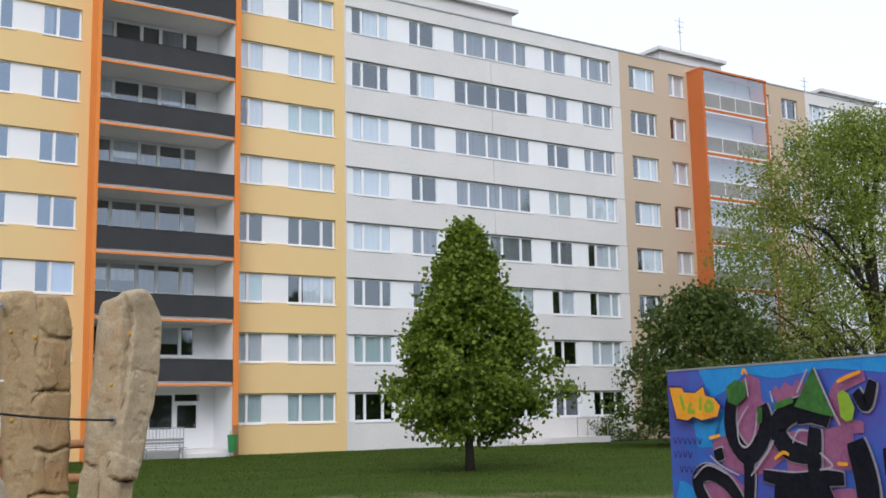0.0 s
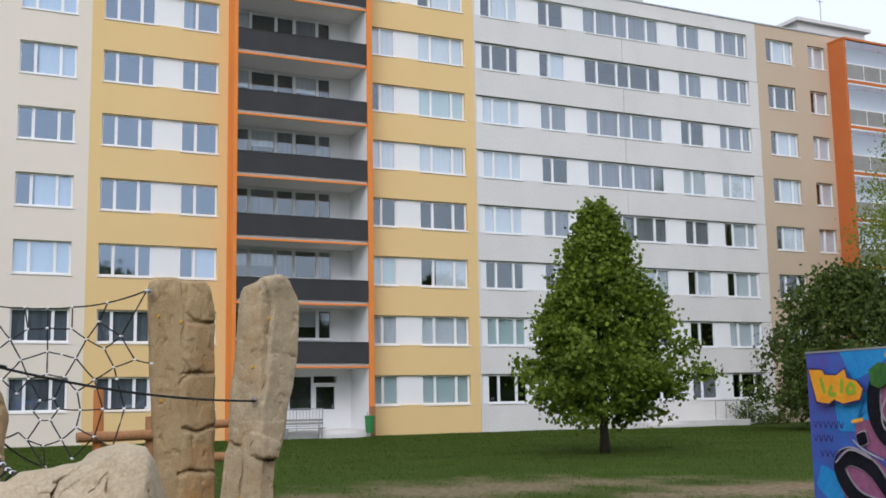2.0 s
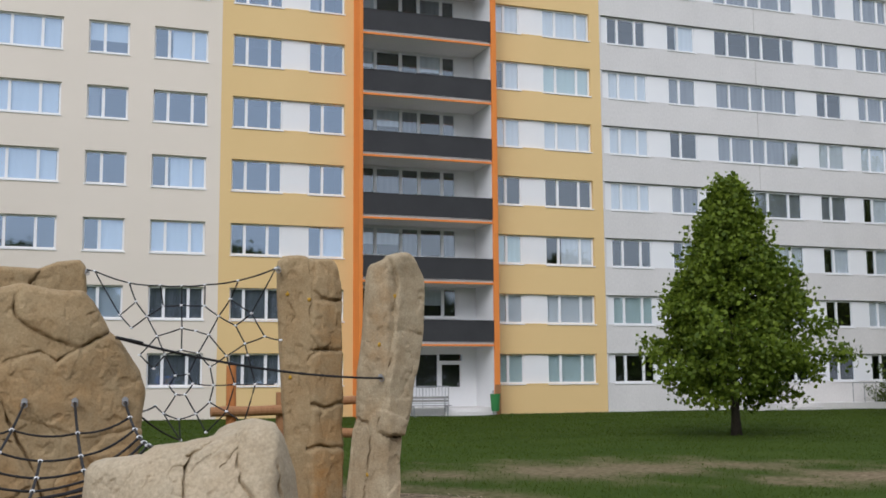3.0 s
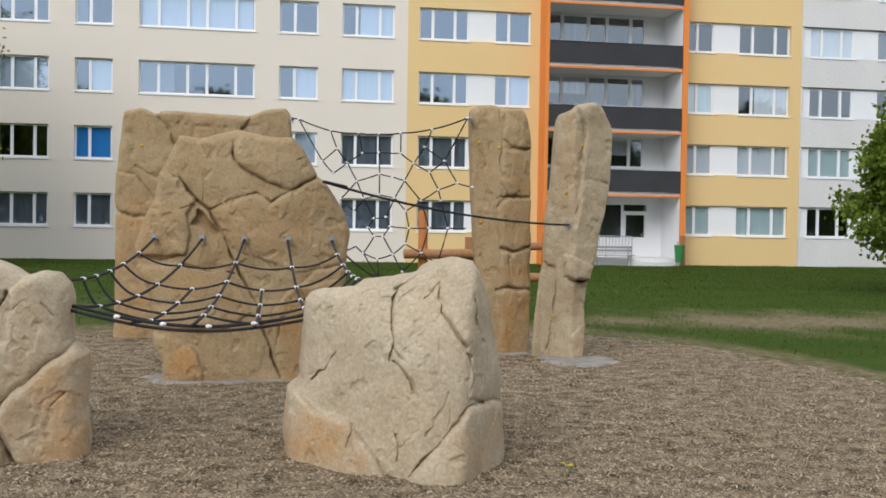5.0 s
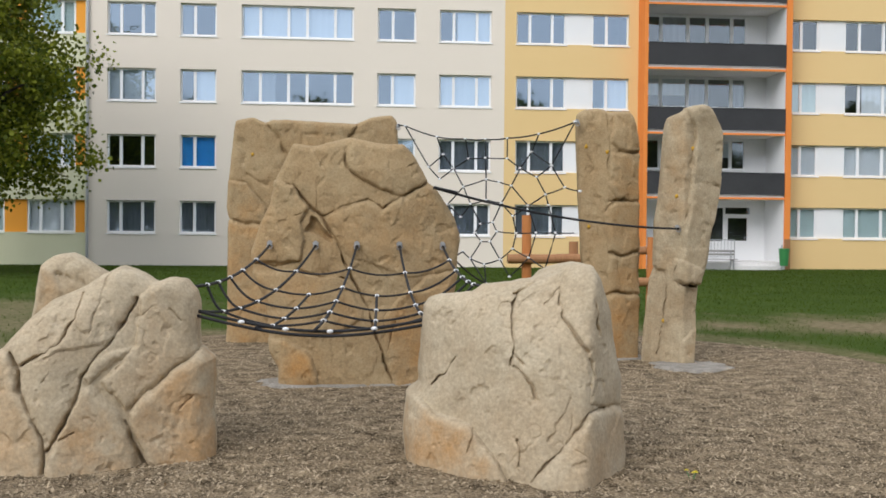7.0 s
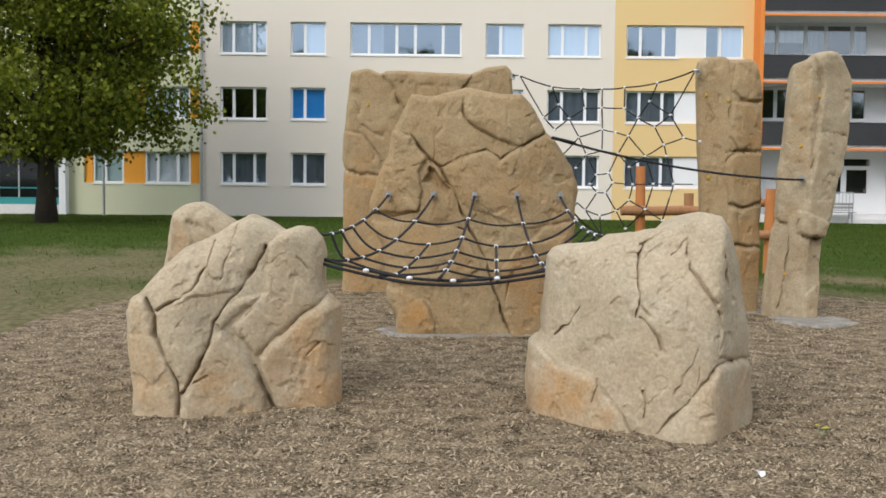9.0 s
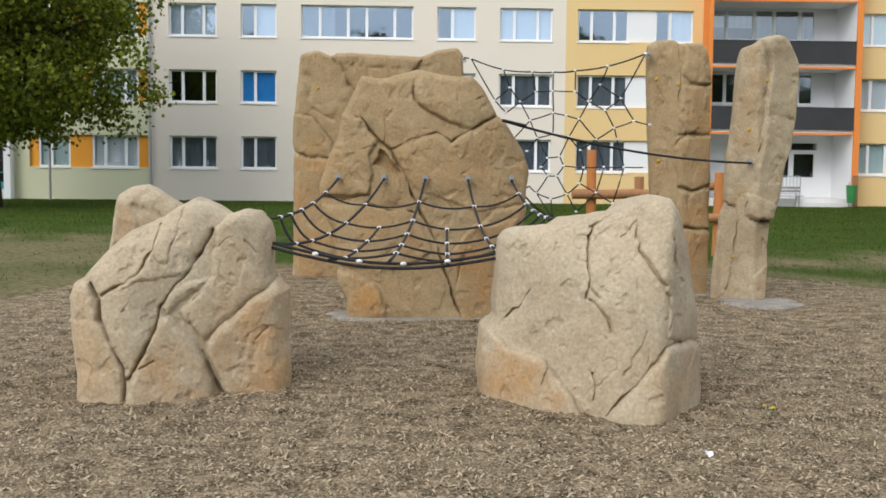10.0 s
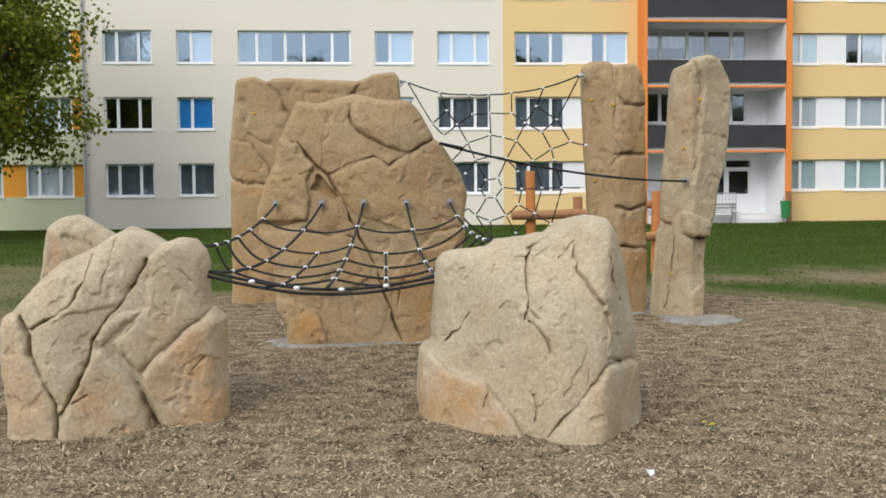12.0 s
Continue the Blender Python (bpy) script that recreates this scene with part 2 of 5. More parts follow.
def build_ground():
    xs = np.concatenate(([-900, -300, -120, -60], np.arange(-40, 60.01, 0.35), [80, 140, 320, 900]))
    ys = np.concatenate(([-900, -300, -120, -70], np.arange(-52, 4.01, 0.35), [30, 120, 320, 900]))
    gx, gy = np.meshgrid(xs, ys)
    gz = 0.018 * lumps(gx * 0.8, gy * 0.8) * (np.abs(gy + 24) < 22)
    inside = patch(gx, gy, *PLAY) < 1.0
    gz = np.where(inside, -0.05, gz)
    verts = np.stack((gx, gy, gz), -1).reshape(-1, 3)
    nx, ny = len(xs), len(ys)
    i = (np.arange(ny - 1)[:, None] * nx + np.arange(nx - 1)[None, :]).ravel()
    me = raw_mesh("ground", verts, np.stack((i, i + 1, i + nx + 1, i + nx), -1), ground_material(), True)
    at = me.attributes.new("worn", "FLOAT", "POINT")
    at.data.foreach_set("value", bare(gx, gy).ravel().astype(np.float32))
    tagged(new("ground", me), "green lawn with worn bare earth patches before the block", "lawn", kind="structure")


build_ground()
CHIPS = mat("wood_and_gravel_chips", (0.068, 0.048, 0.027), (0.44, 0.335, 0.212), 0.97, 5.5, 48, 1.0, depth=0.05, mix=0.55, spec=0.1)
chip_ramp = [x for x in CHIPS.node_tree.nodes if x.type == "VALTORGB"][0].color_ramp
chip_ramp.elements[0].position, chip_ramp.elements[1].position = 0.39, 0.62
CHIP_PIECES = mat("loose_chips", (0.065, 0.046, 0.026), (0.60, 0.475, 0.32), 0.95, 1.2, 7, 0, island=0.6, spec=0.1)
GRASS = leaf_material("grass_blade", (0.055, 0.090, 0.014), (0.090, 0.128, 0.022))
GRASS.node_tree.nodes["Principled BSDF"].inputs["Specular IOR Level"].default_value = 0.08
GRASS.node_tree.nodes["Principled BSDF"].inputs["Roughness"].default_value = 0.85
rng = np.random.default_rng(4)


def chips_height(x, y):
    return 0.004 + 0.014 * lumps(x * 1.1, y * 1.1) + 0.006 * lumps(x * 5, y * 5)


def build_play_surface():
    nr, na = 190, 260
    r = np.linspace(0, 1, nr)[:, None]
    a = np.linspace(0, 2 * np.pi, na, endpoint=False)[None, :]
    c, s = np.cos(a), np.sin(a)
    edge = 1 / (np.abs(c) ** PLAY[4] + np.abs(s) ** PLAY[4]) ** (1 / PLAY[4])
    wob = 1 + 0.018 * np.sin(5 * a + 1) + 0.012 * np.sin(13 * a) + 0.008 * np.sin(31 * a)
    x, y = PLAY[0] + PLAY[2] * edge * wob * r * c, PLAY[1] + PLAY[3] * edge * wob * r * s
    z = chips_height(x, y) * np.clip((1 - r) * 14, 0, 1) + np.where(r > 0.985, -0.03, -0.010)
    i = np.arange(nr - 1)[:, None] * na + np.arange(na)[None, :]
    j = np.arange(nr - 1)[:, None] * na + (np.arange(na)[None, :] + 1) % na
    f = np.stack((i, i + na, j + na, j), -1).reshape(-1, 4)
    me = raw_mesh("play_surface", np.stack((x, y, z), -1).reshape(-1, 3), f, CHIPS, True)
    tagged(new("play_surface", me), "brown wood chip and gravel surface under the climbing rocks", "play surface", kind="structure")


build_play_surface()


def scatter_chips():
    n = 170000
    d = 2.2 + 13.0 * rng.random(n) ** 1.35
    a = np.radians(rng.uniform(-34, 34, n))
    x, y = -3.6 + d * np.sin(a) * 1.15, -46.6 + d * np.cos(a)
    ok = patch(x, y, *PLAY) < 0.97
    x, y, d = x[ok], y[ok], d[ok]
    n = len(x)
    z = chips_height(x, y) - 0.007
    base = np.array([(-1, -.4, 0), (1, -.3, 0), (.8, .45, 0), (-.8, .4, 0), (.1, .05, .6)], float)
    size = (0.005 + 0.0105 * rng.random(n) ** 2.2)[:, None, None]
    ang, tilt = rng.uniform(0, 6.28, n), rng.normal(0, 0.55, n)
    p = base[None] * size * np.stack((rng.uniform(.9, 1.7, n), rng.uniform(.4, 1.0, n), rng.uniform(.6, 1.3, n)), -1)[:, None, :]
    p[:, :, 2] += p[:, :, 0] * tilt[:, None]
    ca, sa = np.cos(ang)[:, None], np.sin(ang)[:, None]
    q = np.stack((p[:, :, 0] * ca - p[:, :, 1] * sa + x[:, None], p[:, :, 0] * sa + p[:, :, 1] * ca + y[:, None], p[:, :, 2] + z[:, None]), -1)
    tris = np.array([(0, 1, 4), (1, 2, 4), (2, 3, 4), (3, 0, 4)])
    f = (np.arange(n)[:, None, None] * 5 + tris[None]).reshape(-1, 3)
    me = raw_mesh("loose_chips", q.reshape(-1, 3), f, CHIP_PIECES)
    tagged(new("loose_chips", me), "loose brown wood chips and pale gravel on the ground", "chips", kind="stuff")


scatter_chips()


def scatter_grass():
    n = 210000
    x = rng.uniform(-24, 34, n)
    y = -34.5 + 34.3 * rng.random(n) ** 1.25
    keep = (patch(x, y, *PLAY) > 1.0) & (rng.random(n) > bare(x, y) * 1.5)
    x, y = x[keep], y[keep]
    n = len(x)
    h = rng.uniform(0.025, 0.07, n)
    w = rng.uniform(0.003, 0.007, n) * (1 + (y + 35) / 12)
    ang = rng.uniform(0, 6.28, n)
    lean = rng.normal(0, 0.5, (n, 2)) * h[:, None]
    dx, dy = np.cos(ang) * w, np.sin(ang) * w
    z = 0.018 * lumps(x * 0.8, y * 0.8) - 0.005
    v = np.stack((np.stack((x - dx, y - dy, z), -1), np.stack((x + dx, y + dy, z), -1), np.stack((x + lean[:, 0], y + lean[:, 1], z + h), -1)), 1)
    me = raw_mesh("grass", v.reshape(-1, 3), np.arange(3 * n).reshape(-1, 3), GRASS)
    tagged(new("grass", me), "short green lawn grass with thin worn spots", "grass", kind="stuff")


scatter_grass()

# ---- the apartment block ----
STOREYS, RISE, TOP1, WIN_H, ROOF = 8, 2.8, 2.76, 1.38, 23.15
window_cache = {}


def window_meshes(w, lites, glass):
    """Frame, sill and pane meshes of a window of that width; lites: relative widths of its sashes."""
    key = (round(w, 2), lites, glass.name)
    if key in window_cache:
        return window_cache[key]
    bm = bmesh.new()
    f, m = 0.075, 0.06
    ring = [[bm.verts.new((x, y, z)) for x, z in ((i, i), (w - i, i), (w - i, WIN_H - i), (i, WIN_H - i))] for y, i in ((0, 0), (0, f), (0.09, f), (0.09, 0))]
    for k in range(4):
        q = (k + 1) % 4
        for r0, r1 in ((0, 1), (1, 2), (2, 3), (3, 0)):
            bm.faces.new((ring[r0][k], ring[r0][q], ring[r1][q], ring[r1][k]))
    total, x, panes, bars = sum(lites), 0.0, [], []
    for k, part_w in enumerate(lites):
        x1 = x + w * part_w / total
        a, b = (f if k == 0 else x + m), (w - f if k == len(lites) - 1 else x1 - m)
        if k < len(lites) - 1:
            mm = bmesh.new()
            box(mm, x1 - m, x1 + m, -0.012, 0.085, f, WIN_H - f)
            bars.append(mesh_of("mullion", mm, FRAME_WHITE))
        gm = sheet(a - 0.005, b + 0.005, 0.035, f - 0.005, WIN_H - f + 0.005)
        panes.append(mesh_of("pane", gm, glass))
        x = x1
    frame_mesh = mesh_of("window", bm, FRAME_WHITE)
    sm = bmesh.new()
    box(sm, -0.03, w + 0.03, -0.19, 0.0, -0.06, -0.012)
    window_cache[key] = frame_mesh, mesh_of("sill", sm, FRAME_WHITE), panes, bars
    return window_cache[key]


def curtain_mesh(w, h, material, seed):
    r = random.Random(seed)
    n = max(6, int(w * 12))
    bm = bmesh.new()
    ph = r.random() * 6
    rows = [[bm.verts.new((w * i / n, 0.012 * math.sin(i * 1.9 + ph) + 0.008 * math.sin(i * 0.7), z)) for i in range(n + 1)] for z in (0.0, h)]
    for i in range(n):
        bm.faces.new((rows[0][i], rows[0][i + 1], rows[1][i + 1], rows[1][i]))
    return mesh_of("curtain", bm, material, True)


curtain_cache = {}


def add_window(parent, x, z, w, lites, look_of, depth=0.15, glass=GLASS):
    """One window in its opening: frame, panes, sill and what hangs behind it."""
    frame_mesh, sill, panes, bars = window_meshes(w, lites, glass)
    ob = place("window", frame_mesh, parent, (x, depth, z))
    for p in panes:
        place("pane", p, ob)
    for b in bars:
        place("mullion", b, ob)
    place("sill", sill, ob, (0, 0, 0))
    if look_of != "none":
        material, a, b, z0 = {"white": (CURTAIN_WHITE, 0.02, 0.98, 0), "grey": (CURTAIN_GREY, 0.02, 0.98, 0), "half": (CURTAIN_WHITE, 0.35, 0.98, 0), "side": (CURTAIN_GREY, 0.02, 0.3, 0),
                              "blue": (CURTAIN_BLUE, 0.02, 0.98, 0), "mint": (CURTAIN_MINT, 0.02, 0.98, 0), "top": (CURTAIN_WHITE, 0.02, 0.98, 0.55)}[look_of]
        key = (round(w, 2), look_of)
        if key not in curtain_cache:
            curtain_cache[key] = curtain_mesh(w * (b - a), WIN_H - 0.04 - z0, material, len(curtain_cache))
        place("curtain", curtain_cache[key], ob, (w * a, 0.115, 0.02 + z0))
    return ob


def block(x0, x1, wall, label, cols, panels=(), looks=(), special=(), skip=(), separate=False, seed=1, glass=GLASS, y0=0.0):
    """One section of the block, eight storeys high. cols: (left, right, lites); panels: (left, right, material) in the window band."""
    r = random.Random(seed)
    root = thing("apartment_building", label, "apartment building", "sections of the apartment block", loc=(0, y0, 0))
    for s in range(STOREYS):
        z0, z1 = TOP1 - WIN_H + RISE * s, TOP1 + RISE * s
        lower = 0.0 if s == 0 else z0 - (RISE - WIN_H)
        gap = 0.02 if separate else 0.0
        band = (x0 + gap, x1 - gap, 0, 0.3, lower + gap, z0)
        piers, x = [], x0
        for a, b in sorted([(c[0], c[1]) for c in cols if (s, c[0]) not in skip] + [(p[0], p[1]) for p in panels]):
            if a - x > 0.01:
                piers.append((x, a, 0, 0.3, z0, z1))
            x = b
        piers.append((x, x1, 0, 0.3, z0, z1))
        if separate:
            mid = cols[2][0] + (cols[2][1] - cols[2][0]) * 0.48
            for a, b in ((x0, mid), (mid, x1)):
                part("wall_panel", boxes((a + 0.012, b - 0.012, 0, 0.3, lower + (0.03 if s else 0), z0)), wall, root)
        else:
            part("wall_band", boxes((x0, x1, 0, 0.3, lower, z0)), wall, root)
        for c in piers:
            part("wall_pier", boxes(c), wall, root)
        for a, b, lites in cols:
            if (s, a) in skip:
                continue
            kind = dict(special).get((s + 1, a)) or r.choice(looks or ("none", "white", "grey", "half", "side", "none", "top"))
            add_window(root, a, z0, b - a, lites, kind, glass=glass)
        for a, b, material in panels:
            part("infill_panel", boxes((a + 0.004, b - 0.004, 0.13, 0.26, z0 + 0.002, z1 - 0.004)), material, root)
    part("wall", boxes((x0, x1, 0, 0.3, TOP1 + RISE * (STOREYS - 1), ROOF)), wall, root)
    if separate:
        for s in range(STOREYS):
            low = 0 if s == 0 else TOP1 - RISE + RISE * s
            part("panel_backing", boxes((x0, x1, 0.05, 0.12, low, TOP1 - WIN_H + RISE * s)), CONCRETE_DARK, root)
    part("roof", boxes((x0, x1, 0.3, 12, ROOF - 0.35, ROOF - 0.1)), ROOFING, root)
    part("parapet_cap", boxes((x0, x1, -0.05, 0.36, ROOF, ROOF + 0.07)), METAL, root)
    part("inner_wall", boxes((x0, x1, 3.2, 3.35, 0, ROOF - 0.35)), DARK_ROOM, root)
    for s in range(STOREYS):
        part("floor_slab", boxes((x0, x1, 0.3, 3.2, RISE * s + 0.4, RISE * s + 0.55)), DARK_ROOM, root)
    part("side_wall", boxes((x0, x0 + 0.1, 0.3, 12, 0, ROOF - 0.35), (x1 - 0.1, x1, 0.3, 12, 0, ROOF - 0.35)), DARK_ROOM, root)
    part("back_wall", boxes((x0, x1, 12, 12.3, 0, ROOF)), wall, root)
    return root


TWO, THREE, FIVE, ONE = (1, 1.5), (1, 1.6, 1), (1, 1.5, 1, 1.5, 1), (1,)
block(-26.5, -14.86, PLASTER_CREAM, "pale cream plastered block section with amber window bands", [(-26.2, -24.6, TWO), (-19.6, -18.27, TWO), (-17.34, -15.37, THREE)],
      panels=[(-19.97, -19.6, AMBER), (-18.27, -17.34, AMBER), (-15.37, -14.95, AMBER)], looks=("mint", "white", "mint"), seed=11)
block(-14.84, 2.88, PLASTER_BEIGE, "beige plastered block section with white-framed windows", [(-14.05, -12.03, THREE), (-11.02, -9.5, TWO), (-8.46, -3.68, FIVE), (-2.66, -1.0, TWO), (0.02, 2.3, THREE)],
      looks=("none", "half", "white", "top", "white", "side", "half"), special=(((2, -11.02), "blue"), ((3, 0.02), "white"), ((2, -14.05), "none"), ((1, 0.02), "grey"), ((2, 0.02), "grey"), ((1, -11.02), "grey"), ((1, -14.05), "grey"), ((3, -14.05), "white")), seed=5, glass=GLASS_SKY_SHEEN)
block(2.88, 8.82, PLASTER_YELLOW, "yellow plastered block section with white infill panels", [(3.38, 5.6, THREE), (6.75, 8.4, TWO)], panels=[(5.6, 6.75, WHITE)],
      looks=("none", "none", "half", "none", "side"), special=(((1, 3.38), "grey"), ((2, 3.38), "grey"), ((1, 6.75), "grey"), ((2, 6.75), "grey")), seed=8, glass=GLASS_SKY_SHEEN)
block(15.42, 21.4, PLASTER_YELLOW, "yellow plastered block section beside the balcony tower", [(15.76, 17.1, TWO), (18.3, 20.85, THREE)], panels=[(17.1, 18.3, WHITE)],
      looks=("none", "white", "mint", "half"), special=(((5, 15.76), "white"), ((5, 18.3), "white"), ((1, 15.76), "mint"), ((1, 18.3), "mint")), seed=3)
block(21.4, 40.12, CONCRETE, "unpainted pale concrete panel block section with white infill", [(21.85, 24.1, THREE), (25.3, 26.95, TWO), (28.12, 33.2, FIVE), (34.4, 36.1, TWO), (37.15, 39.45, THREE)],
      panels=[(21.5, 21.85, WHITE), (24.1, 25.3, WHITE), (26.95, 28.12, WHITE), (33.2, 34.4, WHITE), (36.1, 37.15, WHITE)], looks=("grey", "white", "grey", "none", "half", "grey"),
      # storey 5: the white curtain stands in for the pane's bright reflection
      special=(((5, 21.85), "white"), ((2, 21.85), "mint"), ((1, 21.85), "none")), separate=True, seed=21)
block(40.12, 57.3, PLASTER_TAN, "tan plastered block section with glazed balconies", [(40.9, 43.05, THREE), (44.2, 45.6, TWO), (53.0, 53.6, ONE), (54.8, 56.45, TWO)],
      looks=("none", "white", "half", "none"), seed=14)
block(57.3, 74.0, CONCRETE, "far pale concrete block section at the end", [(57.7, 59.6, THREE), (61.0, 62.5, TWO), (64.5, 68.5, FIVE), (70, 72, THREE)], panels=[(59.6, 61.0, WHITE), (62.5, 64.5, WHITE)], looks=("none", "white"), separate=True, seed=15)


def balcony_tower():
    """The loggia tower between the yellow sections: fins, slabs, dark balustrades, glazed back walls, entrance below."""
    root = thing("balcony_tower", "orange-edged loggia tower with dark balustrade panels and entrance", "balconies")
    xa, xb, f, back = 8.99, 15.17, -0.95, 1.25
    part("fin_wall", boxes((8.82, xa, f - 0.05, back, 0, ROOF + 0.1)), ORANGE, root, "orange side wall")
    part("fin_wall", boxes((xb, 15.42, f - 0.05, back, 0, ROOF + 0.1)), ORANGE, root, "orange side wall")
    part("inner_lining", boxes((xa, xa + 0.02, f + 0.25, back, 0, ROOF), (xb - 0.02, xb, f + 0.06, back, 0, ROOF)), WHITE, root)
    part("back_wall", boxes((8.82, 15.42, back + 0.9, back + 1.1, 0, ROOF)), DARK_ROOM, root)
    r = random.Random(2)
    for s in range(1, STOREYS):
        z = 3.1 + RISE * (s - 1)
        part("balcony_slab", boxes((xa + 0.02, xb - 0.02, f + 0.05, back, z + 0.0, z + 0.16)), CONCRETE, root, "grey concrete floor slab")
        part("slab_edge", boxes((xa, xb, f, f + 0.048, z - 0.03, z + 0.06)), ORANGE, root, "orange slab edge")
        part("balustrade", boxes((xa + 0.01, xb - 0.01, f - 0.03, f + 0.02, z + 0.17, z + 1.10)), PANEL_DARK, root, "dark grey balustrade panel")
        part("handrail", boxes((xa + 0.01, xb - 0.01, f - 0.045, f + 0.035, z + 1.10, z + 1.14)), PANEL_DARK, root)
        zb = z + 0.16
        part("loggia_wall", boxes((xa + 0.02, xb - 0.02, back, back + 0.12, zb, zb + 1.2), (14.2, xb - 0.02, back, back + 0.12, zb + 1.2, z + RISE),
                                  (xa + 0.02, 9.25, back, back + 0.12, zb + 1.2, z + RISE), (9.25, 14.2, back, back + 0.12, zb + 2.6, z + RISE)), WHITE, root)
        for k, (a, b) in enumerate(((9.25, 10.2), (10.2, 11.45), (11.45, 12.35), (12.35, 13.5), (13.5, 14.2))):
            add_window(root, a, zb + 1.21, b - a, ONE, r.choice(("none", "none", "top", "none", "grey")), back + 0.02)
    part("roof_slab", boxes((8.82, 15.42, f - 0.1, 3, ROOF + 0.1, ROOF + 0.28)), CONCRETE, root)
    # entrance
    part("loggia_wall", boxes((xa + 0.02, 10.9, back, back + 0.12, 0.35, 3.1), (14.45, xb - 0.02, back, back + 0.12, 0.35, 3.1), (10.9, 14.45, back, back + 0.12, 2.82, 3.1), (10.9, 13.3, back, back + 0.12, 0.35, 1.15)), WHITE, root)
    win = part("entrance_window", boxes((10.9, 13.3, back, back + 0.09, 1.15, 1.23), (10.9, 13.3, back, back + 0.09, 2.74, 2.82), (10.9, 10.98, back, back + 0.09, 1.23, 2.74), (13.2, 13.3, back, back + 0.09, 1.23, 2.74), (12.05, 12.15, back, back + 0.09, 1.23, 2.74)), FRAME_WHITE, root)
    part("pane", sheet(10.97, 12.06, back + 0.04, 1.22, 2.75), GLASS, win)
    part("pane", sheet(12.14, 13.21, back + 0.04, 1.22, 2.75), GLASS, win)
    door = part("door", boxes((13.3, 13.42, back, back + 0.08, 0.35, 2.4), (14.33, 14.45, back, back + 0.08, 0.35, 2.4), (13.42, 14.33, back, back + 0.08, 0.35, 1.25), (13.42, 14.33, back, back + 0.08, 2.28, 2.4),
                              (13.3, 14.45, back, back + 0.08, 2.4, 2.46), (13.3, 14.45, back, back + 0.08, 2.76, 2.82)), WHITE, root, "white entrance door with a dark pane")
    part("pane", sheet(13.41, 14.34, back + 0.03, 1.24, 2.29), GLASS, door)
    part("fanlight", sheet(13.3, 14.45, back + 0.03, 2.45, 2.77), GLASS, door)
    part("door_handle", boxes((14.2, 14.23, back - 0.06, back - 0.02, 1.3, 1.45), (14.2, 14.23, back - 0.03, back, 1.37, 1.39)), METAL, door)
    part("porch_floor", boxes((xa, xb, f - 0.2, back + 0.9, 0.0, 0.35)), CONCRETE, root, "concrete porch floor")
    part("step", boxes((12.6, 14.7, f - 0.55, f - 0.2, 0.0, 0.18)), CONCRETE, root)
    rail = bmesh.new()
    for z in (0.55, 1.3):
        tube(rail, [(9.3, f - 0.12, z), (12.9, f - 0.12, z)], 0.022, 6)
    for k in range(25):
        tube(rail, [(9.3 + 0.15 * k, f - 0.12, 0.3 if k % 8 == 0 else 0.55), (9.3 + 0.15 * k, f - 0.12, 1.3)], 0.02 if k % 8 == 0 else 0.011, 6)
    part("railing", rail, METAL, root, "thin grey steel railing")


balcony_tower()


def glazed_balconies(x0, x1):
    root = thing("balcony_tower", "rust-orange framed stack of glazed balconies with white rails", "balconies")
    f = -1.25
    part("fin_wall", boxes((x0, x0 + 0.16, f, -0.001, 0, 22.6)), RUST, root, "rust-orange side wall")
    part("fin_wall", boxes((x1 - 0.16, x1, f, -0.001, 0, 22.6)), RUST, root, "rust-orange side wall")
    part("roof_slab", boxes((x0 - 0.03, x1 + 0.03, f - 0.05, -0.001, 22.6, 22.72)), RUST, root)
    for s in range(STOREYS):
        z = 0.35 + RISE * s
        part("balcony_slab", boxes((x0 + 0.16, x1 - 0.16, f + 0.02, -0.001, z, z + 0.16)), RUST, root)
        part("back_wall", boxes((x0 + 0.16, x1 - 0.16, -0.06, -0.001, z + 0.16, z + RISE)), WHITE, root)
        n = 4
        fr = bmesh.new()
        for zz in (z + 0.18, z + 1.15, z + RISE - 0.1):
            box(fr, x0 + 0.17, x1 - 0.17, f + 0.02, f + 0.07, zz, zz + 0.07)
        part("rail", fr, FRAME_WHITE, root, "white balcony rail")
        w = (x1 - x0 - 0.34) / n
        for k in range(n):
            a = x0 + 0.17 + k * w
            part("balustrade", boxes((a + 0.03, a + w - 0.03, f + 0.03, f + 0.05, z + 0.25, z + 1.15)), CONCRETE_DARK, root)
            part("pane", sheet(a + 0.02, a + w - 0.02, f + 0.04, z + 1.22, z + RISE - 0.1), GLASS_BALCONY, root)
            if k:
                part("post", boxes((a - 0.02, a + 0.02, f + 0.02, f + 0.07, z + 0.25, z + 1.15)), FRAME_WHITE, root)


glazed_balconies(45.85, 51.8)


def roof_hut(x0, x1, h, label):
    root = thing("roof_hut", label, "roof structure", "lift huts on the roof")
    part("wall", boxes((x0, x1, 4, 9.5, ROOF - 0.1, ROOF + h)), CONCRETE, root)
    part("roof", boxes((x0 - 0.3, x1 + 0.3, 3.7, 9.8, ROOF + h, ROOF + h + 0.22)), CONCRETE, root)
    return root


roof_hut(26.0, 35.2, 2.7, "pale concrete lift hut on the flat roof")
roof_hut(47.6, 53.6, 2.5, "pale concrete lift hut on the flat roof")
roof_hut(64.5, 71.0, 2.1, "pale concrete lift hut on the flat roof")


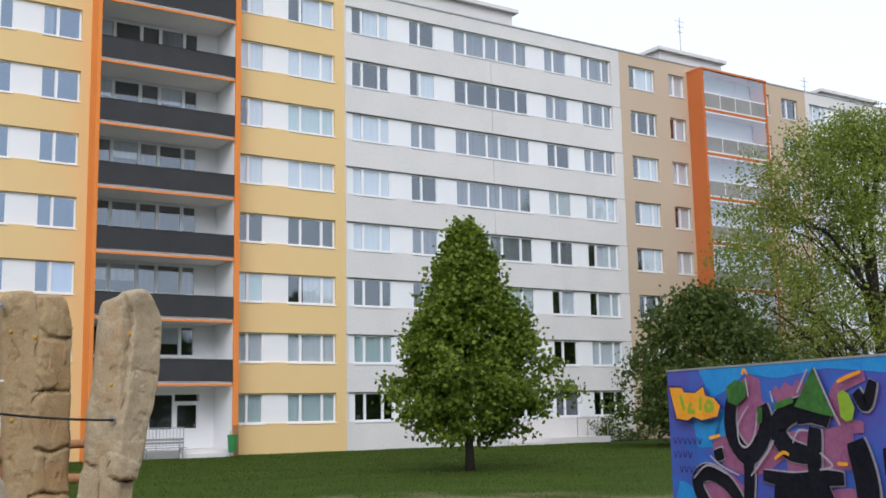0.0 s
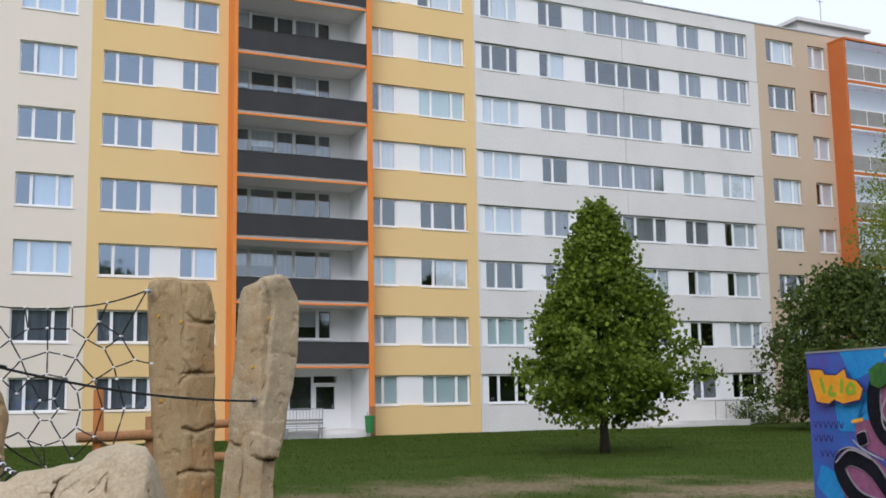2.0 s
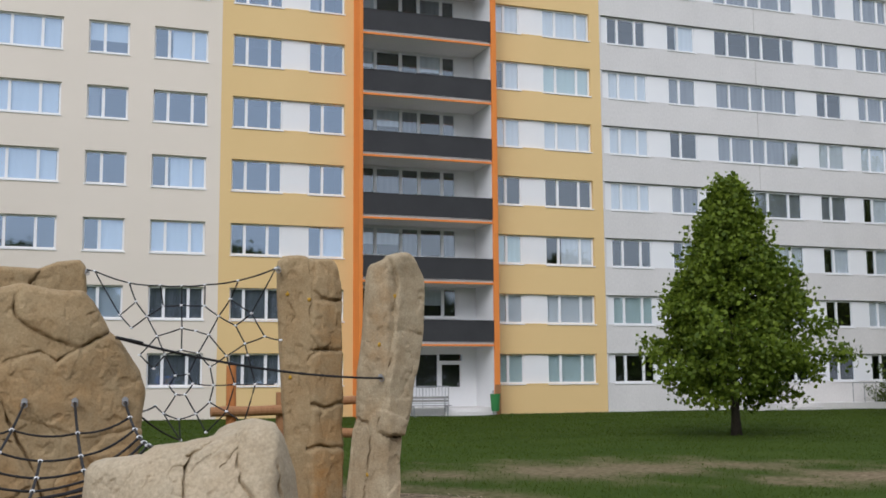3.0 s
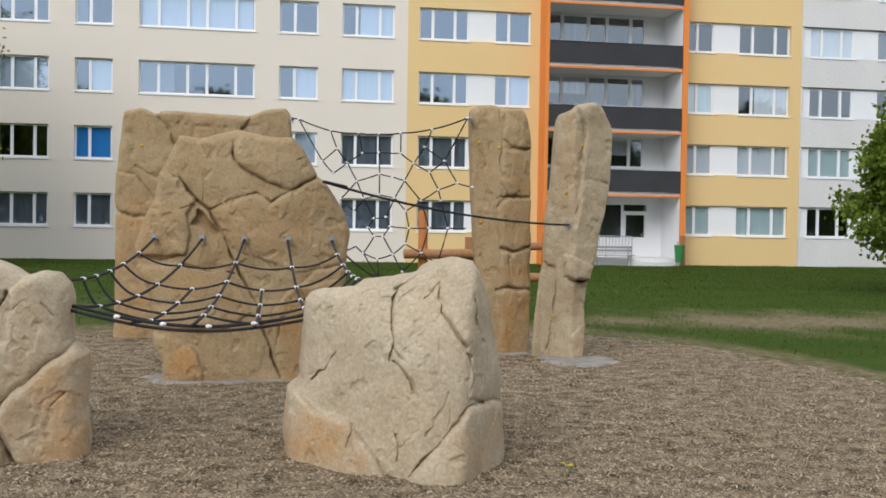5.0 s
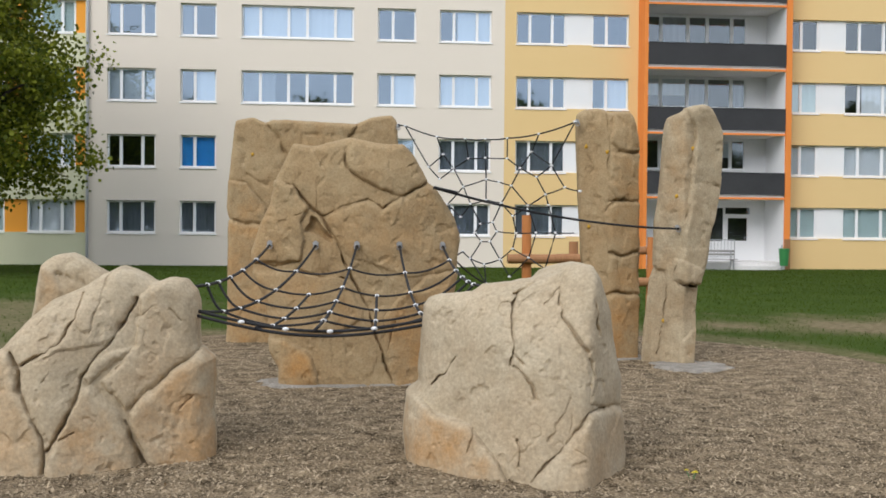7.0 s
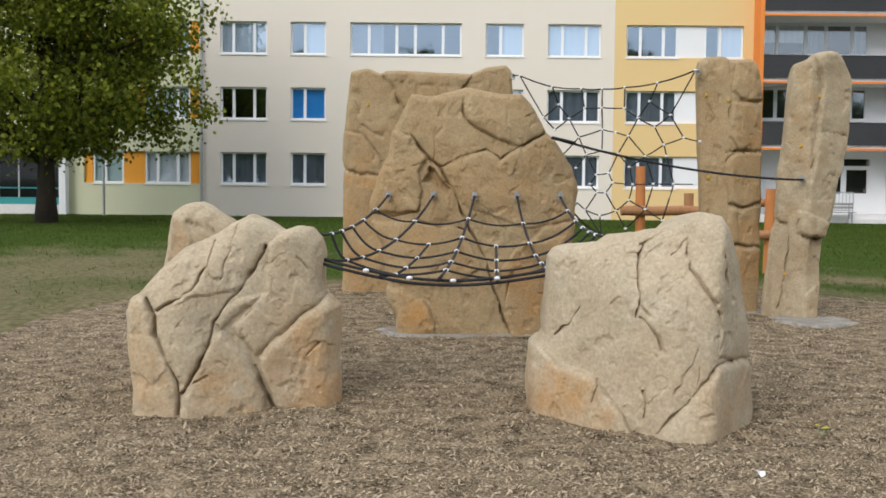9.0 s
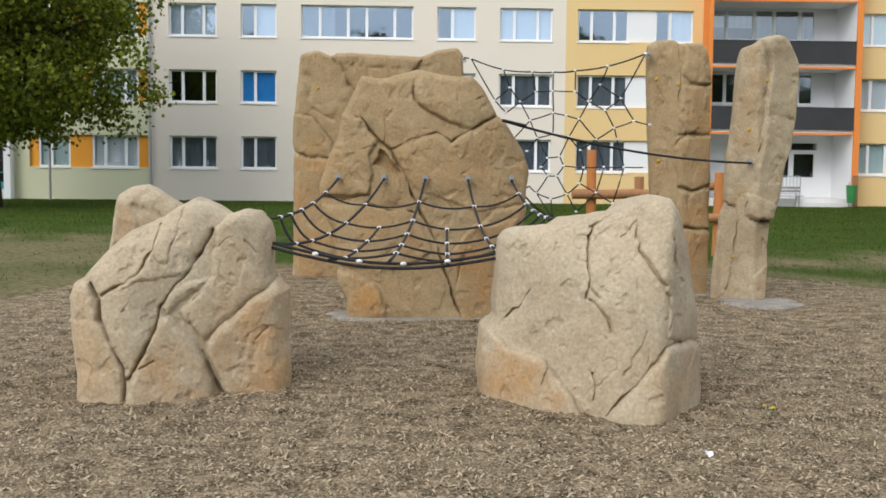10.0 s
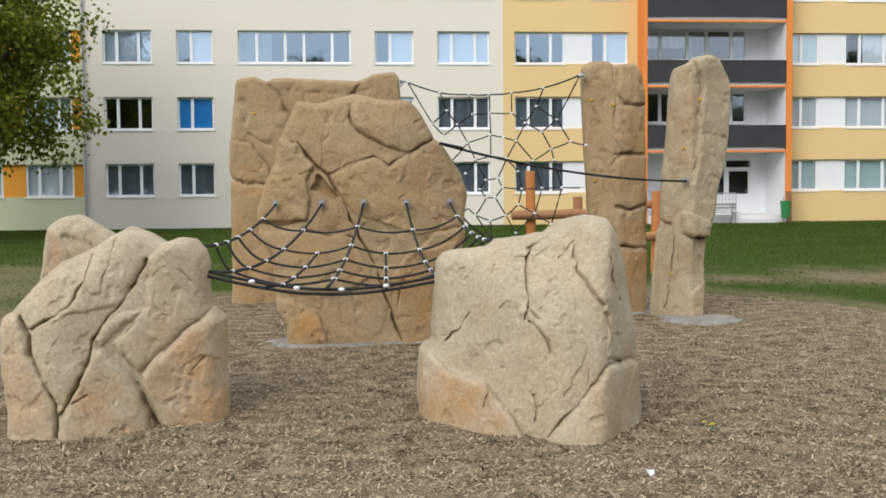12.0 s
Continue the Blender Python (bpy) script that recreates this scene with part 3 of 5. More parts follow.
def antenna(x, y, z, h):
    root = thing("antenna", "thin metal roof antenna mast with crossbars", "antenna", "roof antennas", loc=(x, y, z))
    bm = bmesh.new()
    tube(bm, [(0, 0, 0), (0, 0, h)], 0.035, 6)
    part("mast", bm, METAL, root)
    for k, w in enumerate((0.5, 0.4, 0.3)):
        bm = bmesh.new()
        tube(bm, [(-w, 0, h - 0.3 - 0.4 * k), (w, 0, h - 0.3 - 0.4 * k)], 0.018, 5)
        part("crossbar", bm, METAL, root)


antenna(51.8, 6, ROOF + 2.7, 3.6)
antenna(61.3, 3, ROOF - 0.1, 2.6)
pipe = bmesh.new()
tube(pipe, [(-14.84, -0.09, 0.05), (-14.84, -0.09, ROOF)], 0.06, 10)
tagged(part("drainpipe", pipe, METAL, None), "grey metal drainpipe running down the facade", "drainpipe")


# ---- climbing rocks of sculpted sandstone-coloured concrete ----
def rock_material(name, pale, mid, rust, weight):
    """Tinted concrete: broad pale and tan clouds, rust pigment on some plates, speckled grain and pitted relief."""
    m = mat(name, mid, pale, 0.92, 1.8, 9, 0, mix=0.45, spec=0.2)
    n, l = m.node_tree.nodes, m.node_tree.links
    ramp = [x for x in n if x.type == "VALTORGB"][0]
    geo = [x for x in n if x.type == "NEW_GEOMETRY"][0]
    bsdf = n["Principled BSDF"]

    def cloud_of(scale, detail, low, high, top=1.0):
        t, r = n.new("ShaderNodeTexNoise"), n.new("ShaderNodeMapRange")
        t.inputs["Scale"].default_value, t.inputs["Detail"].default_value = scale, detail
        t.inputs["Roughness"].default_value = 0.65
        l.new(geo.outputs["Position"], t.inputs["Vector"])
        r.inputs["From Min"].default_value, r.inputs["From Max"].default_value = low, high
        r.inputs["To Max"].default_value = top
        l.new(t.outputs["Fac"], r.inputs["Value"])
        return r.outputs["Result"]

    def maths(op, a, b):
        k = n.new("ShaderNodeMath")
        k.operation = op
        for i, v in enumerate((a, b)):
            if isinstance(v, (int, float)):
                k.inputs[i].default_value = v
            else:
                l.new(v, k.inputs[i])
        return k.outputs[0]

    def blend(fac, a, b, kind="MIX"):
        k = n.new("ShaderNodeMix")
        k.data_type, k.blend_type = "RGBA", kind
        for socket, v in (("Factor", fac), ("A", a), ("B", b)):
            if isinstance(v, (int, float)):
                k.inputs[socket].default_value = v
            elif isinstance(v, tuple):
                k.inputs[socket].default_value = (*v, 1)
            else:
                l.new(v, k.inputs[socket])
        return k.outputs["Result"]

    at = n.new("ShaderNodeAttribute")
    at.attribute_name = "pigment"
    rusty = maths("MULTIPLY", maths("ADD", maths("MULTIPLY", at.outputs["Fac"], 0.85), 0.2), cloud_of(2.3, 5, 0.36, 0.66, weight))
    colour = blend(rusty, ramp.outputs["Color"], rust)
    colour = blend(cloud_of(5.5, 6, 0.56, 0.74, 0.4), colour, tuple(0.62 * c for c in mid))
    colour = blend(0.28, colour, cloud_of(45, 5, 0.2, 0.8), "OVERLAY")
    l.new(colour, bsdf.inputs["Base Color"])
    relief = maths("ADD", maths("MULTIPLY", cloud_of(28, 6, 0, 1), 0.6), maths("MULTIPLY", cloud_of(90, 3, 0, 1), 0.1))
    bp = n.new("ShaderNodeBump")
    bp.inputs["Strength"].default_value, bp.inputs["Distance"].default_value = 0.7, 0.02
    l.new(relief, bp.inputs["Height"])
    l.new(bp.outputs["Normal"], bsdf.inputs["Normal"])
    return m


ROCK_PALE = rock_material("pale_sandstone_concrete", (0.505, 0.43, 0.31), (0.375, 0.305, 0.205), (0.44, 0.265, 0.12), 0.95)
ROCK_OCHRE = rock_material("ochre_sandstone_concrete", (0.405, 0.31, 0.18), (0.285, 0.20, 0.105), (0.39, 0.21, 0.075), 0.95)
ROCK_PILLAR = rock_material("grey_sandstone_concrete", (0.47, 0.395, 0.27), (0.32, 0.245, 0.15), (0.36, 0.22, 0.10), 0.75)


def segments(x, z, pts, closed=False):
    """Distance from points (x, z) to a line of points, and whether they lie inside it."""
    best = np.full_like(x, 1e9)
    inside = np.zeros(len(x), bool)
    ends = pts[1:] + pts[:1] if closed else pts[1:]
    for (ax, az), (bx, bz) in zip(pts, ends):
        dx, dz = bx - ax, bz - az
        t = np.clip(((x - ax) * dx + (z - az) * dz) / max(dx * dx + dz * dz, 1e-9), 0, 1)
        best = np.minimum(best, np.hypot(x - ax - t * dx, z - az - t * dz))
        if closed and az != bz:
            inside ^= ((az > z) != (bz > z)) & (x < ax + (z - az) * dx / dz)
    return best, inside


def facet_noise(p, seed, scale):
    """Broken flat planes: a mean of tilted steps."""
    r = np.random.default_rng(seed)
    out = np.zeros(len(p))
    for k in range(7):
        d = r.normal(size=3)
        d /= np.linalg.norm(d)
        out += np.abs(((p @ d) * scale * (0.6 + 0.25 * k) + r.random()) % 1.0 - 0.5) - 0.25
    return out / 7


def fractal(p, scale, shift, octaves):
    return np.array([noise.fractal(Vector(q), 1.0, 2.0, octaves) for q in p * scale + np.array(shift)])


rock_fronts = {}


def sculpted(name, outline, facets, back, cracks, plates, material, seed=1, n=200, edge=0.11, rough=0.022, crisp=26.0, lip=0.015):
    """A sculpted block: an outline, leaning front facets (x, z, y, slope in x, slope in z), raised plates and cut cracks."""
    outline = [(outline[0][0], -0.3)] + outline[1:-1] + [(outline[-1][0], -0.3)]
    ox, oz = np.array(outline, float).T
    cx, cz = (ox.min() + ox.max()) / 2, oz.min() + np.ptp(oz) * 0.45
    # the outline's reach by angle, with its corners a little rounded
    fine = np.linspace(0, 2 * np.pi, 2881)[:-1]
    px, pz = np.append(ox, ox[0]), np.append(oz, oz[0])
    steps = np.concatenate([np.linspace(0, 1, 60, endpoint=False) + i for i in range(len(ox))])
    lx, lz = np.interp(steps, np.arange(len(px)), px), np.interp(steps, np.arange(len(pz)), pz)
    la = np.arctan2(lz - cz, lx - cx) % (2 * np.pi)
    order = np.argsort(la)
    reach = np.interp(fine, la[order], np.hypot(lx - cx, lz - cz)[order], period=2 * np.pi)
    kernel = np.exp(-np.linspace(-2, 2, 25) ** 2)
    reach = np.convolve(np.concatenate((reach[-12:], reach, reach[:12])), kernel / kernel.sum(), "valid")
    # a square grid drawn out to the outline
    g = np.linspace(-1, 1, n)
    u, v = [q.ravel() for q in np.meshgrid(g, g)]
    s = np.maximum(np.abs(u), np.abs(v))
    a = np.arctan2(v * np.ptp(oz), u * np.ptp(ox)) % (2 * np.pi)
    rad = np.interp(a, fine, reach, period=2 * np.pi)
    x, z = cx + s * rad * np.cos(a), cz + s * rad * np.sin(a)
    planes = np.array([fy + sx * (x - fx) + sz * (z - fz) for fx, fz, fy, sx, sz in facets])
    y = planes.max(axis=0) + np.log(np.exp(crisp * (planes - planes.max(axis=0))).sum(axis=0)) / crisp
    y = np.minimum(y, back - edge - 0.15)
    gap = np.clip((1 - s) * rad / edge, 0, 1)
    y = y + edge * (1 - np.sqrt(1 - (1 - gap) ** 2))
    p = np.stack((x, y, z), -1)
    warp = fractal(p, 5.0, (seed * 3.7, 0, 0), 3)
    warp2 = fractal(p, 16.0, (0, seed * 2.9, 0), 2)
    wx, wz = x + 0.022 * warp + 0.006 * warp2, z + 0.02 * np.roll(warp, 7) - 0.006 * warp2
    lift = 0.7 * rough * fractal(p, 2.0, (seed * 7.1, 0, 0), 4) + rough * 3.4 * facet_noise(p, seed, 1.5)
    tint = np.zeros(len(p))
    for pts, height, amount in plates:
        d, inside = segments(wx, wz, pts, True)
        body = np.where(inside, 1 - np.exp(-d / lip), 0.0)
        lift += height * body
        tint = np.maximum(tint, amount * np.where(inside, np.clip(d / 0.08, 0, 1), 0))
    for pts, width, depth in cracks:
        d, _ = segments(wx, wz, pts)
        vary = np.clip(0.75 + 0.9 * warp, 0.3, 1.25)
        lift -= depth * vary * (np.exp(-(d / (width * vary)) ** 2) + 0.13 * np.exp(-d / (width * 3.5)))
    # hairline cracks and shallow flaked steps
    vein, gate = fractal(p, 1.9, (seed * 1.3, 4.0, 0), 4), fractal(p, 1.6, (9.0, 0, seed), 2)
    lift -= 0.010 * np.exp(-(vein / 0.014) ** 2) * np.clip(gate * 4 - 0.15, 0, 1)
    flake = fractal(p * np.array((1.0, 1.0, 0.6)), 3.4, (seed, 2.0, 7.0), 4)
    lift += 0.005 * np.tanh((flake - 0.15) / 0.07)
    chip = fractal(p, 6.0, (0, 0, seed * 5.1), 4)
    lift -= 0.05 * np.clip(chip - 0.34, 0, 0.3) + 0.02 * np.clip(-chip - 0.34, 0, 0.3)
    bend = (1 - gap) ** 1.5
    push = np.stack((0.3 * bend * np.cos(a), -np.sqrt(np.maximum(1 - bend ** 2, 0)), 0.3 * bend * np.sin(a)), -1)
    p = p + push * lift[:, None]
    rock_fronts[name] = p
    # sides and back
    top = list(range(n - 1)), [i * n + n - 1 for i in range(n - 1)], [n * n - 1 - i for i in range(n - 1)], [(n - 1 - i) * n for i in range(n - 1)]
    rim = np.array(top[0] + top[1] + top[2] + top[3])
    rows = [rim]
    verts, count = [p], n * n
    rp, ra = p[rim], a[rim]
    for t, shrink in ((0.2, 1.0), (0.4, 0.985), (0.6, 0.96), (0.8, 0.92), (0.94, 0.86), (1.0, 0.75), (1.0, 0.35)):
        q = np.stack((cx + (rp[:, 0] - cx) * shrink, rp[:, 1] + (back - rp[:, 1]) * t, cz + (rp[:, 2] - cz) * shrink), -1)
        if t < 1:
            q += 0.8 * rough * np.stack((np.cos(ra), 0 * ra, np.sin(ra)), -1) * fractal(q, 2.6, (seed, seed, 0), 4)[:, None]
        verts.append(q)
        rows.append(np.arange(count, count + len(rim)))
        count += len(rim)
    i = (np.arange(n - 1)[:, None] * n + np.arange(n - 1)[None, :]).ravel()
    faces = [np.stack((i, i + 1, i + n + 1, i + n), -1)]
    for r0, r1 in zip(rows, rows[1:]):
        faces.append(np.stack((np.roll(r0, -1), r0, r1, np.roll(r1, -1)), -1))
    me = raw_mesh(name, np.concatenate(verts), np.concatenate(faces), material, True)
    at = me.attributes.new("pigment", "FLOAT", "POINT")
    at.data.foreach_set("value", np.concatenate((tint, np.zeros(count - n * n))).astype(np.float32))
    return me


def front_y(x, z):
    """The foremost rock surface at (x, z)."""
    found = []
    for p in rock_fronts.values():
        d = np.hypot(p[:, 0] - x, p[:, 2] - z)
        k = int(d.argmin())
        if d[k] < 0.03:
            found.append(float(p[k, 1]))
    return min(found)


def climbing_rock(label, outline, facets, back, cracks, plates, **kw):
    me = sculpted("climbing_rock", outline, facets, back, cracks, plates, **kw)
    rock_fronts[label] = rock_fronts.pop("climbing_rock")
    return tagged(new("climbing_rock", me), label, "climbing rock", "climbing rocks")


def climbing_pillar(label, outline, facets, back, cracks, plates, **kw):
    me = sculpted("climbing_pillar", outline, facets, back, cracks, plates, **kw)
    rock_fronts[label] = rock_fronts.pop("climbing_pillar")
    return tagged(new("climbing_pillar", me), label, "climbing pillar", "climbing pillars")


low_rock = climbing_rock("low pale sandstone climbing rock with slanted cracked plates",
    [(-6.22, -0.28), (-6.22, 0.14), (-6.28, 0.37), (-6.31, 0.64), (-6.27, 0.73), (-6.21, 0.78), (-6.06, 0.96), (-5.94, 1.08), (-5.74, 1.17), (-5.64, 1.24), (-5.52, 1.29), (-5.43, 1.26), (-5.28, 1.18), (-5.19, 1.22), (-5.11, 1.2), (-5.04, 1.12), (-5.02, 1.0), (-5.02, 0.76), (-4.98, 0.7), (-4.92, 0.65), (-4.93, 0.3), (-4.91, 0.16), (-4.9, -0.07), (-4.9, -0.26)],
    [(-5.87, 0, -40.03, 0.54, 0.2), (-5.87, 0, -40.03, -0.31, 0.15), (-5.9, 0.72, -39.96, -0.12, 0.85)], -38.9,
    cracks=[([(-6.15, 0.75), (-6.08, 0.64), (-6.06, 0.51), (-5.97, 0.3), (-5.9, 0.2), (-5.87, -0.05)], 0.0091, 0.07),
            ([(-5.39, 1.09), (-5.44, 0.98), (-5.55, 0.79), (-5.63, 0.7), (-5.7, 0.58), (-5.72, 0.48), (-5.77, 0.3), (-5.87, 0.13)], 0.0091, 0.078),
            ([(-5.73, 1.13), (-5.74, 1.04), (-5.81, 0.84), (-5.86, 0.78), (-5.97, 0.73), (-6.06, 0.67)], 0.007, 0.047),
            ([(-5.56, 1.27), (-5.61, 1.13), (-5.64, 0.95), (-5.66, 0.87)], 0.0049, 0.023),
            ([(-5.95, 0.96), (-6.06, 0.86)], 0.0049, 0.02),
            ([(-5.49, 0.63), (-5.42, 0.73)], 0.0056, 0.023),
            ([(-5.01, 0.43), (-5.09, 0.35)], 0.0042, 0.023),
            ([(-5.1, 0.26), (-5.13, 0.22)], 0.0042, 0.02),
            ([(-5.71, 0.26), (-5.78, 0.21)], 0.0049, 0.023),
            ([(-5.17, 1.02), (-5.11, 0.93)], 0.0056, 0.016),
            ([(-5.81, 0.74), (-5.86, 0.7), (-5.92, 0.56)], 0.0042, 0.016),
            ([(-5.44, 0.28), (-5.35, 0.09), (-5.26, -0.03)], 0.0084, 0.055)],
    plates=[([(-5.86, 0.11), (-5.7, 0.51), (-5.64, 0.53), (-5.59, 0.5), (-5.44, 0.28), (-5.35, 0.09), (-5.32, -0.12), (-5.89, -0.1)], 0.06, 0.9),
            ([(-5.42, 0.33), (-5.36, 0.42), (-4.99, 0.73), (-4.79, 0.65), (-4.78, -0.14), (-5.22, -0.11), (-5.32, 0.1), (-5.41, 0.27)], 0.1, 1.0),
            ([(-6.29, 0.76), (-6.15, 0.76), (-6.06, 0.51), (-5.9, 0.2), (-5.86, -0.12), (-6.25, -0.15)], 0.035, 0.5),
            ([(-5.7, 0.58), (-5.63, 0.68), (-5.56, 0.73), (-5.41, 0.77), (-5.42, 0.73), (-5.57, 0.61), (-5.65, 0.53)], 0.035, 0.2),
            ([(-5.38, 1.09), (-5.28, 1.21), (-4.79, 1.23), (-4.79, 0.76), (-4.99, 0.73), (-5.35, 0.43), (-5.44, 0.33), (-5.57, 0.56), (-5.4, 0.77)], 0.045, 0.2),
            ([(-6.06, 0.66), (-5.86, 0.78), (-5.8, 0.85), (-5.74, 1.14), (-5.55, 1.3), (-5.39, 1.11), (-5.56, 0.78), (-5.81, 0.75)], 0.02, 0.0)],
    material=ROCK_PALE, seed=3, n=260)
block_rock = climbing_rock("small upright sandstone block behind the low rock",
    [(-6.28, -0.13), (-6.27, 0.91), (-6.24, 1.1), (-6.21, 1.3), (-6.14, 1.35), (-6.01, 1.37), (-5.94, 1.34), (-5.76, 1.23), (-5.66, 1.11), (-5.61, -0.12)],
    [(-6.0, 0, -39.0, 0.15, 0.1), (-6.0, 1.3, -38.95, 0, 1.1)], -38.4,
    cracks=[([(-6.09, 1.23), (-6.01, 1.21), (-5.89, 1.15)], 0.0056, 0.023)],
    plates=[([(-6.24, 0.94), (-6.22, 1.31), (-6.09, 1.24), (-6.03, 1.13), (-6.09, 0.9)], 0.03, 0.7)],
    material=ROCK_PALE, seed=8, n=110)
broad_rock = climbing_rock("broad pale sandstone climbing rock with a raised plate at its foot",
    [(-3.51, -0.29), (-3.55, 0.19), (-3.54, 0.43), (-3.5, 0.46), (-3.47, 0.51), (-3.46, 0.76), (-3.44, 1.05), (-3.39, 1.1), (-3.32, 1.12), (-3.11, 1.14), (-3.03, 1.2), (-2.86, 1.22), (-2.72, 1.25), (-2.61, 1.28), (-2.55, 1.34), (-2.48, 1.36), (-2.38, 1.34), (-2.32, 1.25), (-2.29, 1.17), (-2.23, 1.03), (-2.2, 0.84), (-2.16, 0.68), (-2.12, 0.59), (-2.13, 0.33), (-2.11, 0.05), (-2.11, -0.27)],
    [(-2.78, 0, -40.5, -1.05, 0.16), (-2.52, 0, -40.52, 1.5, 0.1), (-2.78, 0, -40.5, -0.1, 0.22), (-3.0, 0.85, -40.12, -0.55, 0.62)], -38.9,
    cracks=[([(-2.86, 1.16), (-2.91, 1.03), (-2.92, 0.79), (-2.94, 0.7)], 0.007, 0.047),
            ([(-2.92, 0.79), (-2.89, 0.75), (-2.86, 0.72)], 0.0056, 0.039),
            ([(-2.92, 0.7), (-2.86, 0.64), (-2.81, 0.59), (-2.8, 0.51)], 0.007, 0.047),
            ([(-2.59, 1.31), (-2.62, 1.2), (-2.61, 1.01), (-2.56, 0.95), (-2.47, 0.81)], 0.0077, 0.047),
            ([(-2.4, 1.1), (-2.37, 0.9)], 0.0056, 0.031),
            ([(-2.46, 0.76), (-2.42, 0.61), (-2.48, 0.48)], 0.0056, 0.031),
            ([(-3.26, 0.72), (-3.32, 0.62), (-3.4, 0.53)], 0.0063, 0.047),
            ([(-2.33, 0.43), (-2.48, 0.43), (-2.54, 0.34), (-2.68, 0.2), (-2.84, 0.01)], 0.0084, 0.055),
            ([(-2.9, 0.26), (-2.9, 0.09)], 0.0049, 0.039),
            ([(-2.6, 0.52), (-2.65, 0.41), (-2.73, 0.27)], 0.0098, 0.02),
            ([(-3.1, 1.04), (-3.17, 0.92)], 0.0056, 0.016),
            ([(-2.88, 1.16), (-2.77, 1.22), (-2.68, 1.27)], 0.0056, 0.031),
            ([(-2.62, 1.2), (-2.71, 1.09)], 0.0049, 0.023),
            ([(-2.71, 0.92), (-2.77, 0.86)], 0.0056, 0.02),
            ([(-3.16, 0.28), (-3.2, 0.14)], 0.0056, 0.023),
            ([(-2.31, 0.26), (-2.34, 0.2)], 0.0049, 0.023)],
    plates=[([(-3.81, 0.48), (-3.5, 0.45), (-3.39, 0.36), (-3.17, 0.29), (-3.09, 0.2), (-3.01, 0.11), (-2.97, -0.02), (-3.0, -0.2), (-3.8, -0.38)], 0.11, 1.0),
            ([(-2.32, 0.43), (-2.48, 0.43), (-2.68, 0.2), (-2.84, 0.02), (-2.88, -0.17), (-1.91, -0.34), (-1.94, 0.36)], 0.055, 0.3),
            ([(-2.58, 1.33), (-2.46, 1.37), (-1.96, 1.04), (-1.94, 0.37), (-2.48, 0.47), (-2.44, 0.74), (-2.61, 1.01)], 0.025, 0.0)],
    material=ROCK_PALE, seed=5, n=280)
